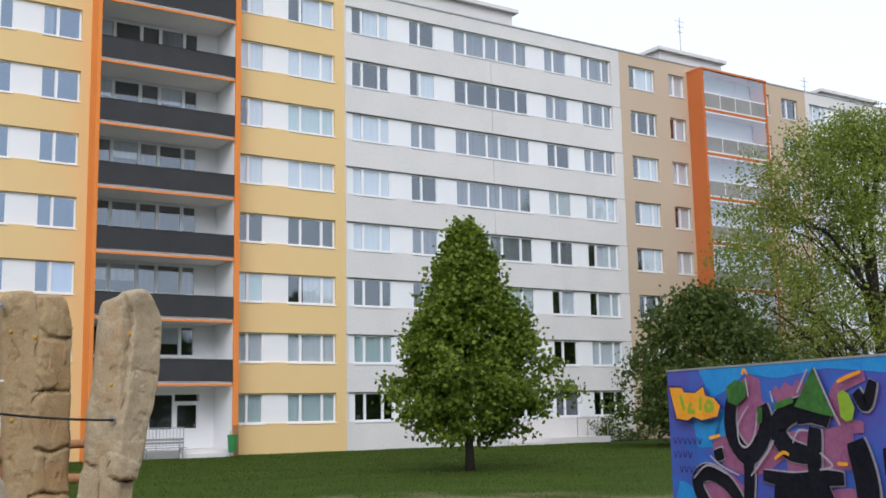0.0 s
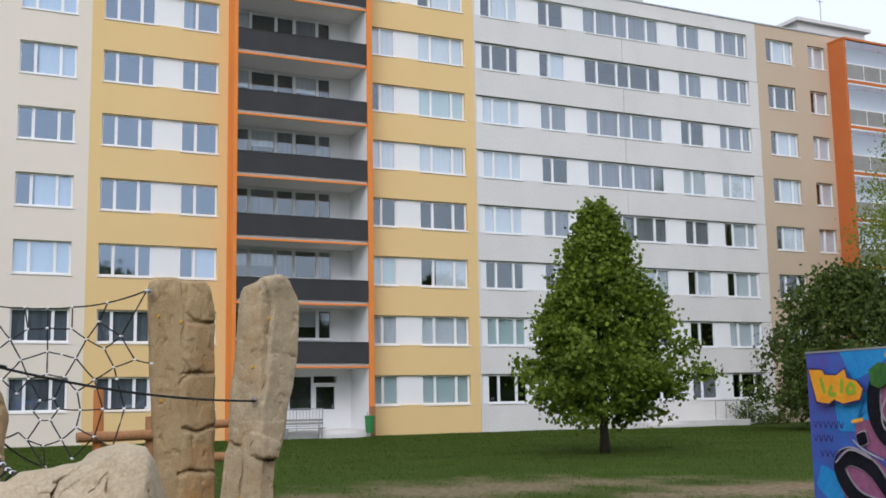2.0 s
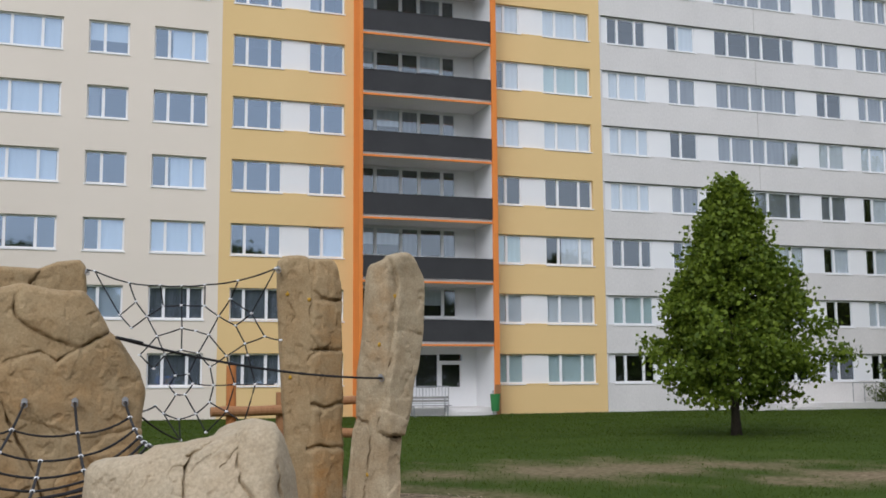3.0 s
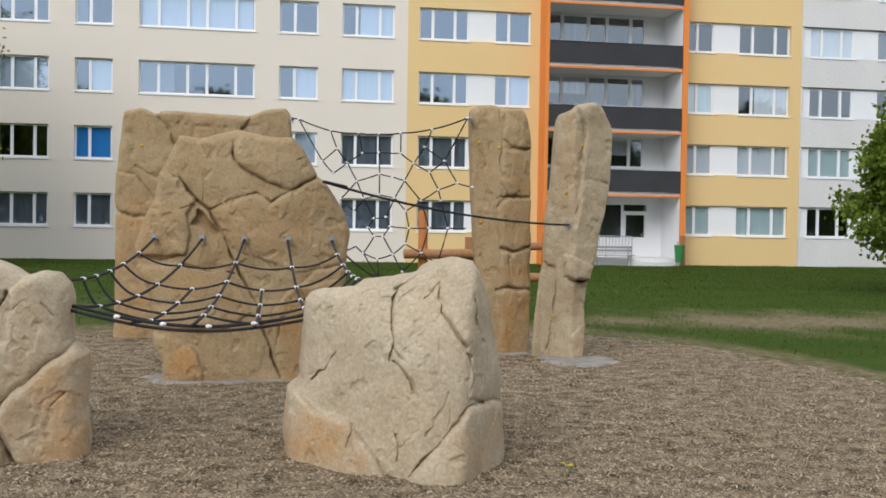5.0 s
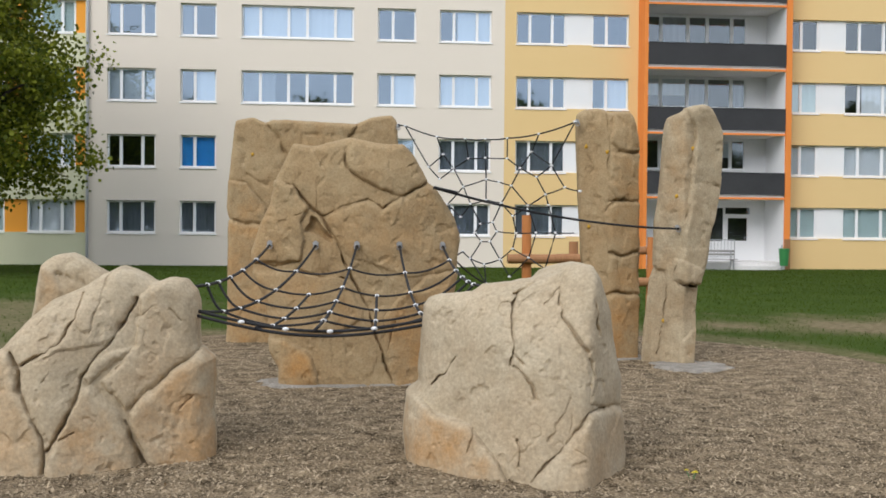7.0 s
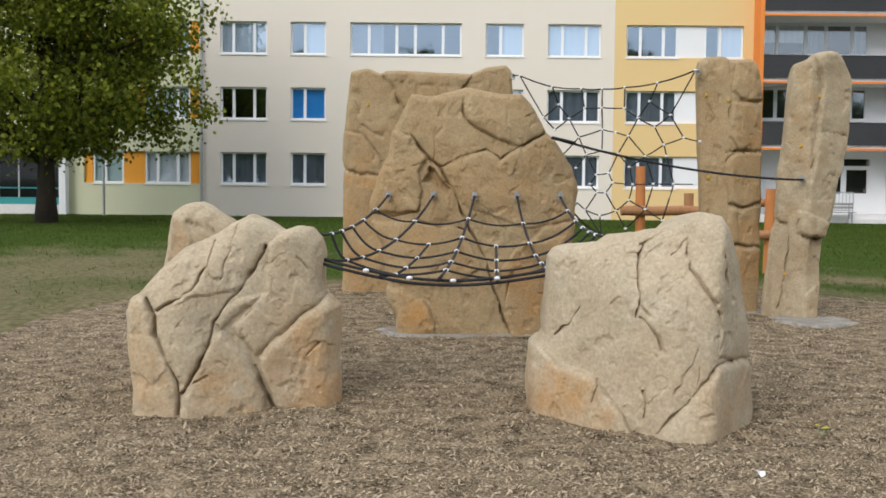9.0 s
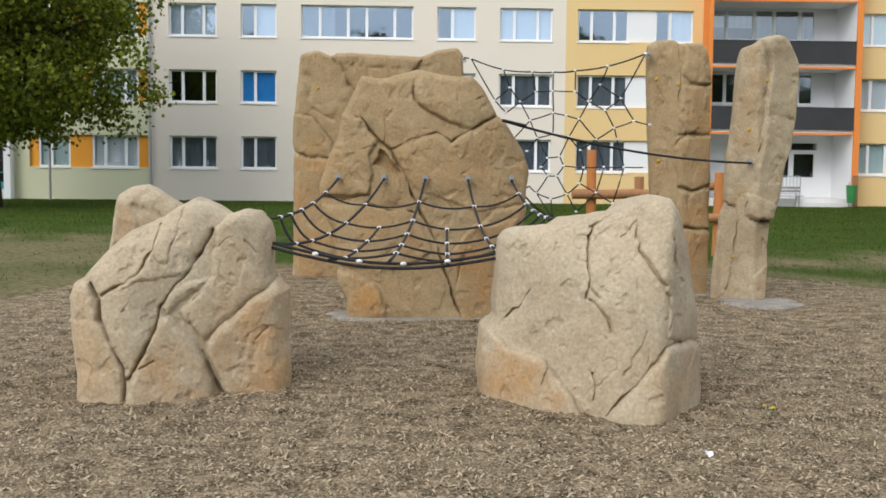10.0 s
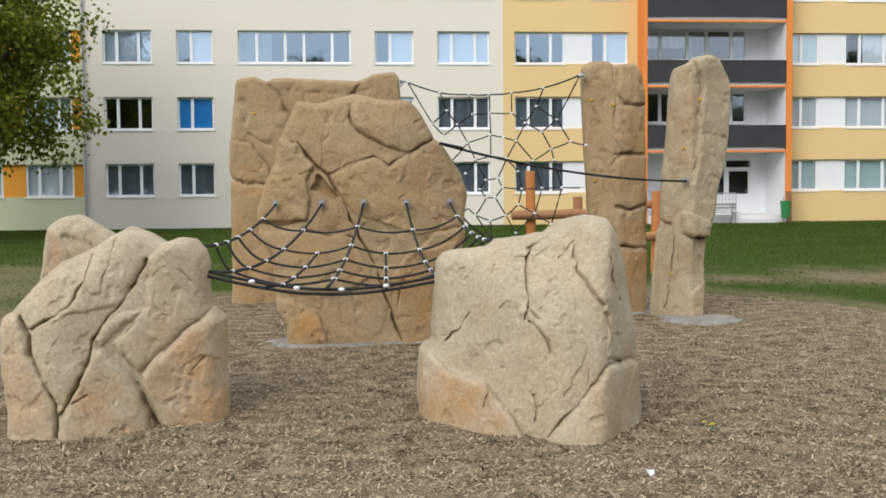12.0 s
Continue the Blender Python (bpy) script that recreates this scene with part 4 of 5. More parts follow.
wall_front = climbing_rock("tall ochre sandstone climbing wall with rope eyes",
    [(-4.65, -0.22), (-4.65, 0.18), (-4.75, 0.34), (-4.76, 0.64), (-4.81, 0.88), (-4.93, 1.11), (-4.94, 1.31), (-4.85, 1.6), (-4.75, 1.8), (-4.71, 2.05), (-4.6, 2.29), (-4.53, 2.44), (-4.32, 2.41), (-4.06, 2.48), (-3.97, 2.51), (-3.86, 2.48), (-3.63, 2.44), (-3.41, 2.44), (-3.3, 2.34), (-3.16, 2.07), (-3.06, 1.99), (-2.86, 1.7), (-2.8, 1.47), (-2.83, 1.3), (-2.84, 1.07), (-2.9, 0.81), (-2.99, 0.41), (-3.06, -0.2)],
    [(-4, 0, -36.12, 0.02, 0.03), (-3.4, 1.4, -36.02, 0.35, 0.05), (-4.5, 1.4, -36.02, -0.35, 0.05), (-4, 2.1, -36.03, 0, 0.28)], -35.35,
    cracks=[([(-4.7, 2.05), (-4.52, 2.0), (-4.34, 1.8), (-4.22, 1.69), (-4.11, 1.48), (-4.01, 1.26), (-3.84, 0.93), (-3.7, 0.58), (-3.51, 0.02)], 0.0098, 0.07),
            ([(-4.22, 1.7), (-4.05, 1.78), (-3.76, 1.87), (-3.62, 1.78), (-3.43, 1.9), (-3.16, 2.05)], 0.0084, 0.047),
            ([(-4.01, 2.39), (-3.97, 2.16), (-3.76, 2.02), (-3.63, 1.96), (-3.5, 1.9)], 0.0091, 0.047),
            ([(-4.32, 2.39), (-4.2, 2.16), (-4.28, 2.0), (-4.28, 1.77)], 0.0063, 0.016),
            ([(-4.91, 1.21), (-4.69, 1.19), (-4.46, 1.24)], 0.0084, 0.039),
            ([(-4.46, 1.16), (-4.23, 1.09), (-3.97, 1.06)], 0.0098, 0.047),
            ([(-3.47, 0.68), (-3.56, 0.34)], 0.007, 0.023),
            ([(-3.81, 1.32), (-3.66, 1.16), (-3.53, 1.04)], 0.0056, 0.02),
            ([(-2.97, 2.38), (-3.37, 2.21)], 0.0056, 0.016),
            ([(-4.5, 1.7), (-4.37, 1.74)], 0.0056, 0.023)],
    plates=[([(-4.32, 1.71), (-4.11, 1.47), (-4.15, 1.43), (-4.41, 1.54)], -0.09, 0.3),
            ([(-4.71, 2.06), (-4.52, 2.0), (-4.33, 1.8), (-4.43, 1.64), (-4.4, 1.45), (-4.46, 1.24), (-5.13, 1.2), (-5.13, 1.76)], 0.06, 0.2),
            ([(-3.97, 2.56), (-3.37, 2.5), (-3.13, 2.07), (-3.43, 1.9), (-3.63, 1.96), (-3.97, 2.16)], 0.035, 0.0),
            ([(-4.21, 1.69), (-3.76, 1.86), (-3.62, 1.77), (-3.16, 2.04), (-2.76, 1.53), (-2.88, 1.15), (-3.35, 1.07), (-4.01, 1.32)], 0.025, 0.3),
            ([(-4.96, 1.13), (-4.46, 1.16), (-3.97, 1.06), (-3.8, 0.67), (-4.06, 0.51), (-4.77, 0.52)], 0.04, 0.3),
            ([(-3.35, 0.91), (-3.15, 1.11), (-2.81, 1.15), (-2.81, 0.81), (-3.17, 0.67)], 0.06, 0.4),
            ([(-4.82, 0.45), (-4.58, 0.48), (-4.32, 0.28), (-4.19, -0.18), (-4.81, -0.21)], 0.06, 0.9),
            ([(-3.61, 0.68), (-3.41, 0.94), (-2.94, 1.0), (-2.92, -0.19), (-3.49, -0.17)], 0.03, 0.8)],
    material=ROCK_OCHRE, seed=9, n=290, edge=0.08)
wall_rear = climbing_rock("tall ochre sandstone climbing slab behind the wall",
    [(-5.67, -0.24), (-5.62, 0.21), (-5.61, 1.71), (-5.64, 1.85), (-5.62, 2.25), (-5.55, 2.93), (-5.53, 3.08), (-5.29, 3.12), (-5.11, 3.04), (-5.04, 3.07), (-4.84, 3.09), (-3.85, 3.05), (-3.62, 3.15), (-3.36, 3.18), (-3.28, 3.09), (-3.26, 2.73), (-3.15, -0.21)],
    [(-4.5, 0, -31.85, 0, 0.01), (-5.2, 2, -31.84, -0.2, 0)], -31.1,
    cracks=[([(-5.08, 3.01), (-4.92, 2.79), (-4.83, 2.62)], 0.0126, 0.07),
            ([(-3.83, 3.03), (-3.93, 2.87), (-3.98, 2.72)], 0.0112, 0.062),
            ([(-5.62, 2.25), (-5.36, 2.21), (-5.11, 1.9), (-5.07, 1.81)], 0.0098, 0.047),
            ([(-5.61, 1.71), (-5.36, 1.63), (-5.09, 1.62)], 0.0098, 0.055),
            ([(-5.36, 2.34), (-5.18, 2.21), (-4.96, 2.15)], 0.0077, 0.031),
            ([(-5.46, 2.66), (-5.39, 2.48)], 0.007, 0.023),
            ([(-4.9, 2.93), (-4.61, 2.89), (-3.98, 2.87)], 0.0077, 0.023)],
    plates=[([(-5.68, 1.71), (-5.36, 1.63), (-4.59, 1.63), (-4.57, -0.22), (-5.67, -0.24)], 0.05, 0.6),
            ([(-5.08, 3.1), (-3.83, 3.04), (-3.95, 2.72), (-4.78, 2.57), (-4.91, 2.79)], 0.04, 0.2),
            ([(-5.68, 2.28), (-5.36, 2.22), (-5.11, 1.9), (-5.04, 1.62), (-5.68, 1.71)], 0.03, 0.6)],
    material=ROCK_OCHRE, seed=12, n=170, edge=0.08)
tall_pillar = climbing_pillar("upright ochre sandstone climbing pillar with yellow holds",
    [(-0.98, -0.33), (-1.02, 0.73), (-1.1, 2.02), (-1.13, 2.64), (-1.13, 3.02), (-1.02, 3.08), (-0.82, 3.09), (-0.76, 3.04), (-0.51, 3.07), (-0.44, 2.99), (-0.39, 2.79), (-0.36, 2.55), (-0.38, 2.34), (-0.36, 1.96), (-0.37, 1.62), (-0.35, 1.3), (-0.37, 1.09), (-0.34, 0.78), (-0.36, 0.02), (-0.35, -0.32)],
    [(-0.72, 0, -33.9, -0.45, 0.0), (-0.72, 0, -33.9, 0.25, 0.0), (-0.7, 2.7, -33.9, 0, 0.25)], -33.45,
    cracks=[([(-0.77, 2.54), (-0.58, 2.57), (-0.36, 2.55)], 0.007, 0.039),
            ([(-0.81, 1.93), (-0.66, 1.97), (-0.35, 1.92)], 0.007, 0.055),
            ([(-0.77, 1.31), (-0.6, 1.27), (-0.32, 1.34)], 0.0091, 0.07),
            ([(-0.8, 0.79), (-0.62, 0.83), (-0.3, 0.77)], 0.0077, 0.055),
            ([(-0.8, 3.06), (-0.76, 2.54), (-0.8, 2.23)], 0.007, 0.031),
            ([(-0.86, 2.27), (-0.81, 2.26), (-0.76, 2.2)], 0.0084, 0.047),
            ([(-1.01, 2.52), (-0.93, 2.35), (-1.03, 2.23)], 0.0063, 0.023),
            ([(-0.65, 1.23), (-0.63, 0.95)], 0.0042, 0.016),
            ([(-0.82, 1.78), (-0.75, 1.89), (-0.66, 1.96)], 0.0056, 0.023)],
    plates=[([(-0.68, 3.06), (-0.37, 3.06), (-0.32, 2.56), (-0.65, 2.57), (-0.77, 2.67)], 0.04, 0.0),
            ([(-0.76, 2.53), (-0.32, 2.54), (-0.31, 1.94), (-0.66, 1.98), (-0.79, 2.13)], 0.03, 0.4),
            ([(-0.82, 1.78), (-0.66, 1.96), (-0.31, 1.91), (-0.29, 1.35), (-0.6, 1.28), (-0.78, 1.32)], 0.05, 0.5),
            ([(-0.76, 1.26), (-0.6, 1.26), (-0.29, 1.32), (-0.27, 0.78), (-0.62, 0.84), (-0.78, 0.81)], 0.035, 0.5),
            ([(-0.8, 0.77), (-0.62, 0.81), (-0.27, 0.76), (-0.23, -0.31), (-0.77, -0.31)], 0.045, 0.9)],
    material=ROCK_OCHRE, seed=4, n=210, edge=0.06, crisp=70.0, lip=0.010)
leaning_pillar = climbing_pillar("leaning pale sandstone climbing pillar beside the web net",
    [(-0.39, -0.25), (-0.39, 0.08), (-0.32, 0.98), (-0.26, 1.15), (-0.26, 1.72), (-0.21, 2.02), (-0.18, 2.45), (-0.15, 2.94), (0.05, 3.04), (0.25, 3.09), (0.41, 3.07), (0.47, 2.92), (0.53, 2.79), (0.52, 2.46), (0.51, 2.13), (0.45, 1.79), (0.39, 1.62), (0.31, 1.12), (0.24, 0.95), (0.2, 0.65), (0.2, 0.41), (0.17, 0.1), (0.18, -0.24)],
    [(0.02, 1.5, -34.42, -0.85, 0.0), (0.02, 1.5, -34.42, 0.35, 0.0), (0.2, 2.8, -34.45, 0, 0.35)], -33.95,
    cracks=[([(-0.08, 1.0), (0.01, 0.94), (0.24, 0.95)], 0.0098, 0.094),
            ([(0.12, 2.16), (0.27, 2.17), (0.47, 2.12)], 0.0077, 0.047),
            ([(-0.26, 1.14), (-0.16, 1.11), (-0.15, 0.78), (-0.22, 0.1)], 0.0084, 0.062),
            ([(0.19, 2.68), (0.24, 2.58)], 0.007, 0.039),
            ([(0.06, 1.85), (0.04, 1.75)], 0.007, 0.047),
            ([(-0.08, 1.08), (-0.06, 1.15)], 0.007, 0.039),
            ([(-0.12, 0.66), (-0.11, 0.73)], 0.0056, 0.031),
            ([(-0.21, 2.05), (-0.16, 2.02)], 0.007, 0.039),
            ([(0.13, 2.81), (0.13, 2.45), (0.06, 2.31)], 0.0049, 0.016)],
    plates=[([(-0.14, 2.91), (0.02, 2.97), (0.13, 2.81), (0.09, 2.12), (0.01, 1.52), (-0.08, 0.98), (-0.24, 1.11), (-0.23, 1.78)], 0.0, 0.9),
            ([(0.03, 3.07), (0.3, 3.14), (0.59, 2.79), (0.55, 2.13), (0.44, 1.63), (0.32, 1.12), (0.24, 0.95), (0.01, 0.94), (-0.09, 1.0), (0.01, 1.45), (0.1, 2.12), (0.15, 2.81)], 0.07, 0.0),
            ([(-0.09, 1.25), (0.09, 1.22), (0.27, 1.12), (0.24, 0.95), (0.01, 0.94), (-0.09, 0.99)], 0.05, 0.0),
            ([(-0.49, -0.25), (-0.44, 0.98), (-0.26, 1.15), (-0.16, 1.11), (-0.21, -0.24)], -0.04, 0.1),
            ([(-0.0, 0.25), (0.15, 0.42), (0.36, 0.45), (0.3, -0.03), (-0.02, -0.02)], 0.03, 0.9)],
    material=ROCK_PILLAR, seed=6, n=210, edge=0.06, crisp=70.0, lip=0.010)


def hold(x, y, z):
    bm = bmesh.new()
    bmesh.ops.create_icosphere(bm, subdivisions=2, radius=0.022, matrix=Matrix.Translation((x, y, z)) @ Matrix.Diagonal((1.0, 0.7, 1.15, 1)))
    for v in bm.verts:
        v.co.z += 0.006 * math.sin(v.co.x * 200)
    tagged(part("climbing_hold", bm, HOLD, None, smooth=True), "small yellow resin hold bolted to the rock", "climbing hold", "yellow holds")


for hx, hz in ((-1.03, 2.62), (-0.79, 2.55), (-0.99, 1.63), (0.12, 2.57), (-0.06, 2.0), (-5.28, 2.6), (-0.17, 0.5)):
    hold(hx, front_y(hx, hz) - 0.004, hz)

# ---- nets and ropes ----
clamp_bm = bmesh.new()
bmesh.ops.create_uvsphere(clamp_bm, u_segments=8, v_segments=6, radius=0.019, matrix=Matrix.Diagonal((1.25, 1.0, 0.8, 1)))
CLAMP_MESH = mesh_of("clamp", clamp_bm, CLAMP, True)


def rope(parent, a, b, sag=0.0, r=0.010, n=8, name="rope"):
    a, b = Vector(a), Vector(b)
    bm = bmesh.new()
    tube(bm, [a.lerp(b, k / n) - Vector((0, 0, sag * 4 * (k / n) * (1 - k / n))) for k in range(n + 1)], r, 6)
    return part(name, bm, ROPE, parent, smooth=True)


def rope_eye(x, y, z, axis=(0, -1, 0)):
    root = thing("rope_eye", "grey steel eye bolt set in the rock", "eye bolt", "eye bolts", loc=(x, y, z))
    bm = bmesh.new()
    tube(bm, [(0.026 * math.cos(k * math.pi / 5), 0, 0.026 * math.sin(k * math.pi / 5) - 0.01) for k in range(11)], 0.007, 6)
    part("ring", bm, DULL_STEEL, root, smooth=True)
    bm = bmesh.new()
    tube(bm, [(0, 0, 0.02), (0, 0.12, 0.02)], 0.016, 8)
    tube(bm, [(0, 0.035, 0.02), (0, 0.05, 0.02)], 0.03, 10)
    part("bolt", bm, DULL_STEEL, root)


def hammock_net():
    root = thing("climbing_net", "black rope hammock net with white clamps slung between the rocks", "climbing net")
    heads = [Vector((x, front_y(x, 1.40) - 0.05, 1.40)) for x in (-4.75, -4.29, -3.88, -3.45, -3.0)]
    feet = [Vector(p) for p in ((-5.08, -39.25, 1.15), (-5.02, -39.3, 0.98), (-4.20, -39.55, 0.87), (-3.38, -39.42, 0.94), (-3.02, -39.35, 1.17))]
    sag = (0.10, 0.20, 0.12, 0.20, 0.10)

    def at(i, v):
        return heads[i].lerp(feet[i], v) - Vector((0, 0, sag[i] * 4 * v * (1 - v)))

    def half_at(i, v):
        m0, m1 = (at(i, v) + at(i + 1, v)) / 2, (feet[i] + feet[i + 1]) / 2
        return m0 - Vector((0, 0, 0.03 + 0.05 * v))
    for i in range(5):
        bm = bmesh.new()
        tube(bm, [at(i, k / 14) for k in range(15)], 0.012, 6)
        part("rope", bm, ROPE, root, smooth=True)
        rope_eye(*heads[i])
    steps = (0.22, 0.42, 0.58, 0.72, 0.84)
    for v in steps:
        for i in range(4):
            mid = half_at(i, v)
            if v > 0.3 and i in (1, 2):
                rope(root, at(i, v), mid, 0.012)
                rope(root, mid, at(i + 1, v), 0.012)
                place("clamp", CLAMP_MESH, root, mid)
            else:
                rope(root, at(i, v), at(i + 1, v), 0.04)
        for i in range(5):
            place("clamp", CLAMP_MESH, root, at(i, v))
    for i in (1, 2):
        pts = [half_at(i, v) for v in steps[1:]] + [(feet[i] + feet[i + 1]) / 2 - Vector((0, 0, 0.05))]
        bm = bmesh.new()
        tube(bm, pts, 0.011, 6)
        part("rope", bm, ROPE, root, smooth=True)
    for dz, dy in ((0, 0), (-0.03, 0.03)):
        bm = bmesh.new()
        ends = feet[1], feet[3]
        tube(bm, [ends[0].lerp(ends[1], k / 16) - Vector((0, 0.10 * math.sin(k / 16 * math.pi) * 0.5 + dy, 0.11 * math.sin(k / 16 * math.pi) - dz)) for k in range(17)], 0.012, 6)
        part("edge_rope", bm, ROPE, root, "thick black edge rope", smooth=True)
    for k in (3, 6, 9, 12):
        place("clamp", CLAMP_MESH, root, feet[1].lerp(feet[3], k / 16) - Vector((0, 0.06, 0.11 * math.sin(k / 16 * math.pi))))


hammock_net()


def web_net():
    """A web of short ropes clamped at their joints, hung between the slab and the pillar."""
    root = thing("climbing_net", "black spider-web rope net with white clamps", "climbing net")
    rows = {
        "a": [(-3.18, 3.01), (-2.77, 2.83), (-2.42, 2.78), (-2.18, 2.76), (-1.93, 2.76), (-1.58, 2.79), (-1.2, 2.91)],
        "c": [(-2.69, 2.59), (-2.38, 2.52), (-2.18, 2.52), (-1.93, 2.5), (-1.66, 2.57), (-1.44, 2.39)],
        "d": [(-2.87, 2.43), (-2.73, 2.26), (-2.56, 2.4), (-1.78, 2.37), (-1.6, 2.25)],
        "e": [(-2.44, 2.15), (-2.17, 2.24), (-2.02, 2.2), (-1.88, 2.15), (-1.5, 2.03), (-1.3, 2.11), (-1.14, 2.06)],
        "f": [(-2.63, 1.92), (-2.35, 1.92), (-2.17, 1.97), (-1.99, 1.93), (-1.69, 1.89), (-1.47, 1.89)],
        "g": [(-2.47, 1.75), (-2.23, 1.66), (-2.09, 1.68), (-1.86, 1.76), (-2.3, 1.54), (-2.04, 1.56), (-1.82, 1.54), (-1.6, 1.55), (-1.39, 1.55), (-1.18, 1.55)],
        "h": [(-2.22, 1.43), (-2.12, 1.43), (-1.86, 1.34), (-1.68, 1.23), (-1.5, 1.1), (-2.0, 1.2), (-2.18, 1.13), (-2.35, 1.2), (-2.44, 1.29), (-1.89, 0.98), (-2.16, 0.88)],
    }
    strands = ("a0 d0 d1 d2 c0 a1 c0 d0", "c0 d2 c1 a2", "c1 c2 c3 a4", "c2 a3", "c2 e1", "c3 d3 c4 a5", "c4 c5 a6", "c5 d4 d3 e3", "c5 e5 e6", "d4 e4 e5", "e4 f4 e3 e2 e1 e0 d2", "e0 f0 g0 f1 e0", "e1 f2",
               "f1 f2 f3 e3", "f1 g1 g2 f3 g3 f4 g7", "g2 g5 h1 h0 g4 g1", "g5 g6 g7 g8 g9", "g6 g3", "e4 f5 g8", "g6 h2 h3 g7", "h3 h4 g8", "h2 h5 h1", "h5 h6 h7 h0", "h7 h8", "h5 h9 h3", "h6 h10 h7")

    def node(name):
        x, z = rows[name[0]][int(name[1:])]
        return Vector((x, -31.9 - (x + 3.27) / 2.09 * 2.0, z))
    for strand in strands:
        names = strand.split()
        for p, q in zip(names, names[1:]):
            rope(root, node(p), node(q), 0.006, 0.0085, 5)
    for k in range(6):
        rope(root, node(f"a{k}"), node(f"a{k + 1}"), 0.012, 0.010)
    rope(root, (-3.27, -31.9, 3.03), node("a0"), 0.0, 0.010, 3)
    for key, places in rows.items():
        for k in range(len(places)):
            place("clamp", CLAMP_MESH, root, node(f"{key}{k}"))
    rope(root, (-3.0, front_y(-3.0, 1.40) - 0.05, 1.40), node("h10"), 0.05)
    rope(root, node("h8"), (-2.96, -35.6, 1.3), 0.03)


web_net()
long_rope = thing("climbing_rope", "long black rope stretched from wall to pillar", "rope")
rope(long_rope, (-3.10, -35.95, 2.0), (-0.05, front_y(-0.05, 1.61) - 0.05, 1.61), 0.09, 0.014, 16)
rope(long_rope, (-3.10, -36.0, 2.0), (-2.85, -35.83, 1.955), 0.0, 0.017, 4, "splice")
rope_eye(-0.05, front_y(-0.05, 1.61) - 0.05, 1.61)
rope_eye(-3.27, -31.9, 3.0)
rope_eye(-1.16, -33.85, 2.9)


# ---- log frame on the lawn ----
def log(name, a, b, r, material, parent):
    bm = bmesh.new()
    a, b = Vector(a), Vector(b)
    tube(bm, [a.lerp(b, k / 8) + Vector((0, 0, 0.006 * math.sin(k * 2.1))) for k in range(9)], [r * (0.97 if k in (0, 8) else 1.0 + 0.03 * math.sin(k * 1.7)) for k in range(9)], 12)
    return part(name, bm, material, parent, smooth=False)


frame_logs = thing("log_frame", "climbing frame of peeled brown logs and posts", "log frame")
log("post", (-0.78, -28, -0.1), (-0.80, -28, 1.86), 0.085, WOOD_ORANGE, frame_logs)
log("post", (0.06, -28, -0.1), (0.05, -28, 1.40), 0.085, WOOD, frame_logs)
log("post", (1.46, -28, -0.1), (1.48, -28, 1.49), 0.09, WOOD_ORANGE, frame_logs)
log("beam", (-1.15, -28.12, 1.08), (1.0, -28.12, 1.10), 0.085, WOOD, frame_logs)
log("beam", (0.5, -27.9, 1.24), (1.5, -27.9, 1.24), 0.075, WOOD, frame_logs)
log("beam", (0.4, -28.1, 0.70), (1.7, -28.1, 0.68), 0.08, WOOD, frame_logs)


# ---- graffiti board ----
GRAFFITI_BLUE = mat("blue_violet_spray_paint", (0.012, 0.15, 0.50), (0.10, 0.055, 0.30), 0.5, 1.3, 9, 0.05, mix=0.4)
BLACK_PAINT = mat("black_spray_paint", (0.004, 0.004, 0.008), (0.016, 0.016, 0.022), 0.8, 3, 20, 0.03, spec=0.1)
PINK_PAINT = mat("dusty_pink_spray_paint", (0.23, 0.065, 0.15), (0.34, 0.125, 0.225), 0.5, 4, 20, 0.03)
GREEN_PAINT = mat("green_spray_paint", (0.015, 0.07, 0.015), (0.06, 0.20, 0.03), 0.5, 4, 20, 0.03)
WHITE_PAINT = mat("white_spray_line", (0.30, 0.25, 0.30), (0.46, 0.42, 0.45), 0.5, 4, 20, 0.03)
AMBER_PAINT = mat("amber_spray_paint", (0.72, 0.24, 0.012), (0.82, 0.40, 0.02), 0.5, 4, 20, 0.03)
LIME_PAINT = mat("lime_spray_paint", (0.20, 0.32, 0.02), (0.28, 0.42, 0.03), 0.5, 4, 20, 0.03)
NAVY_PAINT = mat("navy_spray_line", (0.02, 0.012, 0.09), (0.04, 0.02, 0.15), 0.5, 4, 20, 0.03)
CYAN_PAINT = mat("sky_blue_spray_paint", (0.012, 0.19, 0.52), (0.03, 0.30, 0.62), 0.5, 4, 20, 0.03)


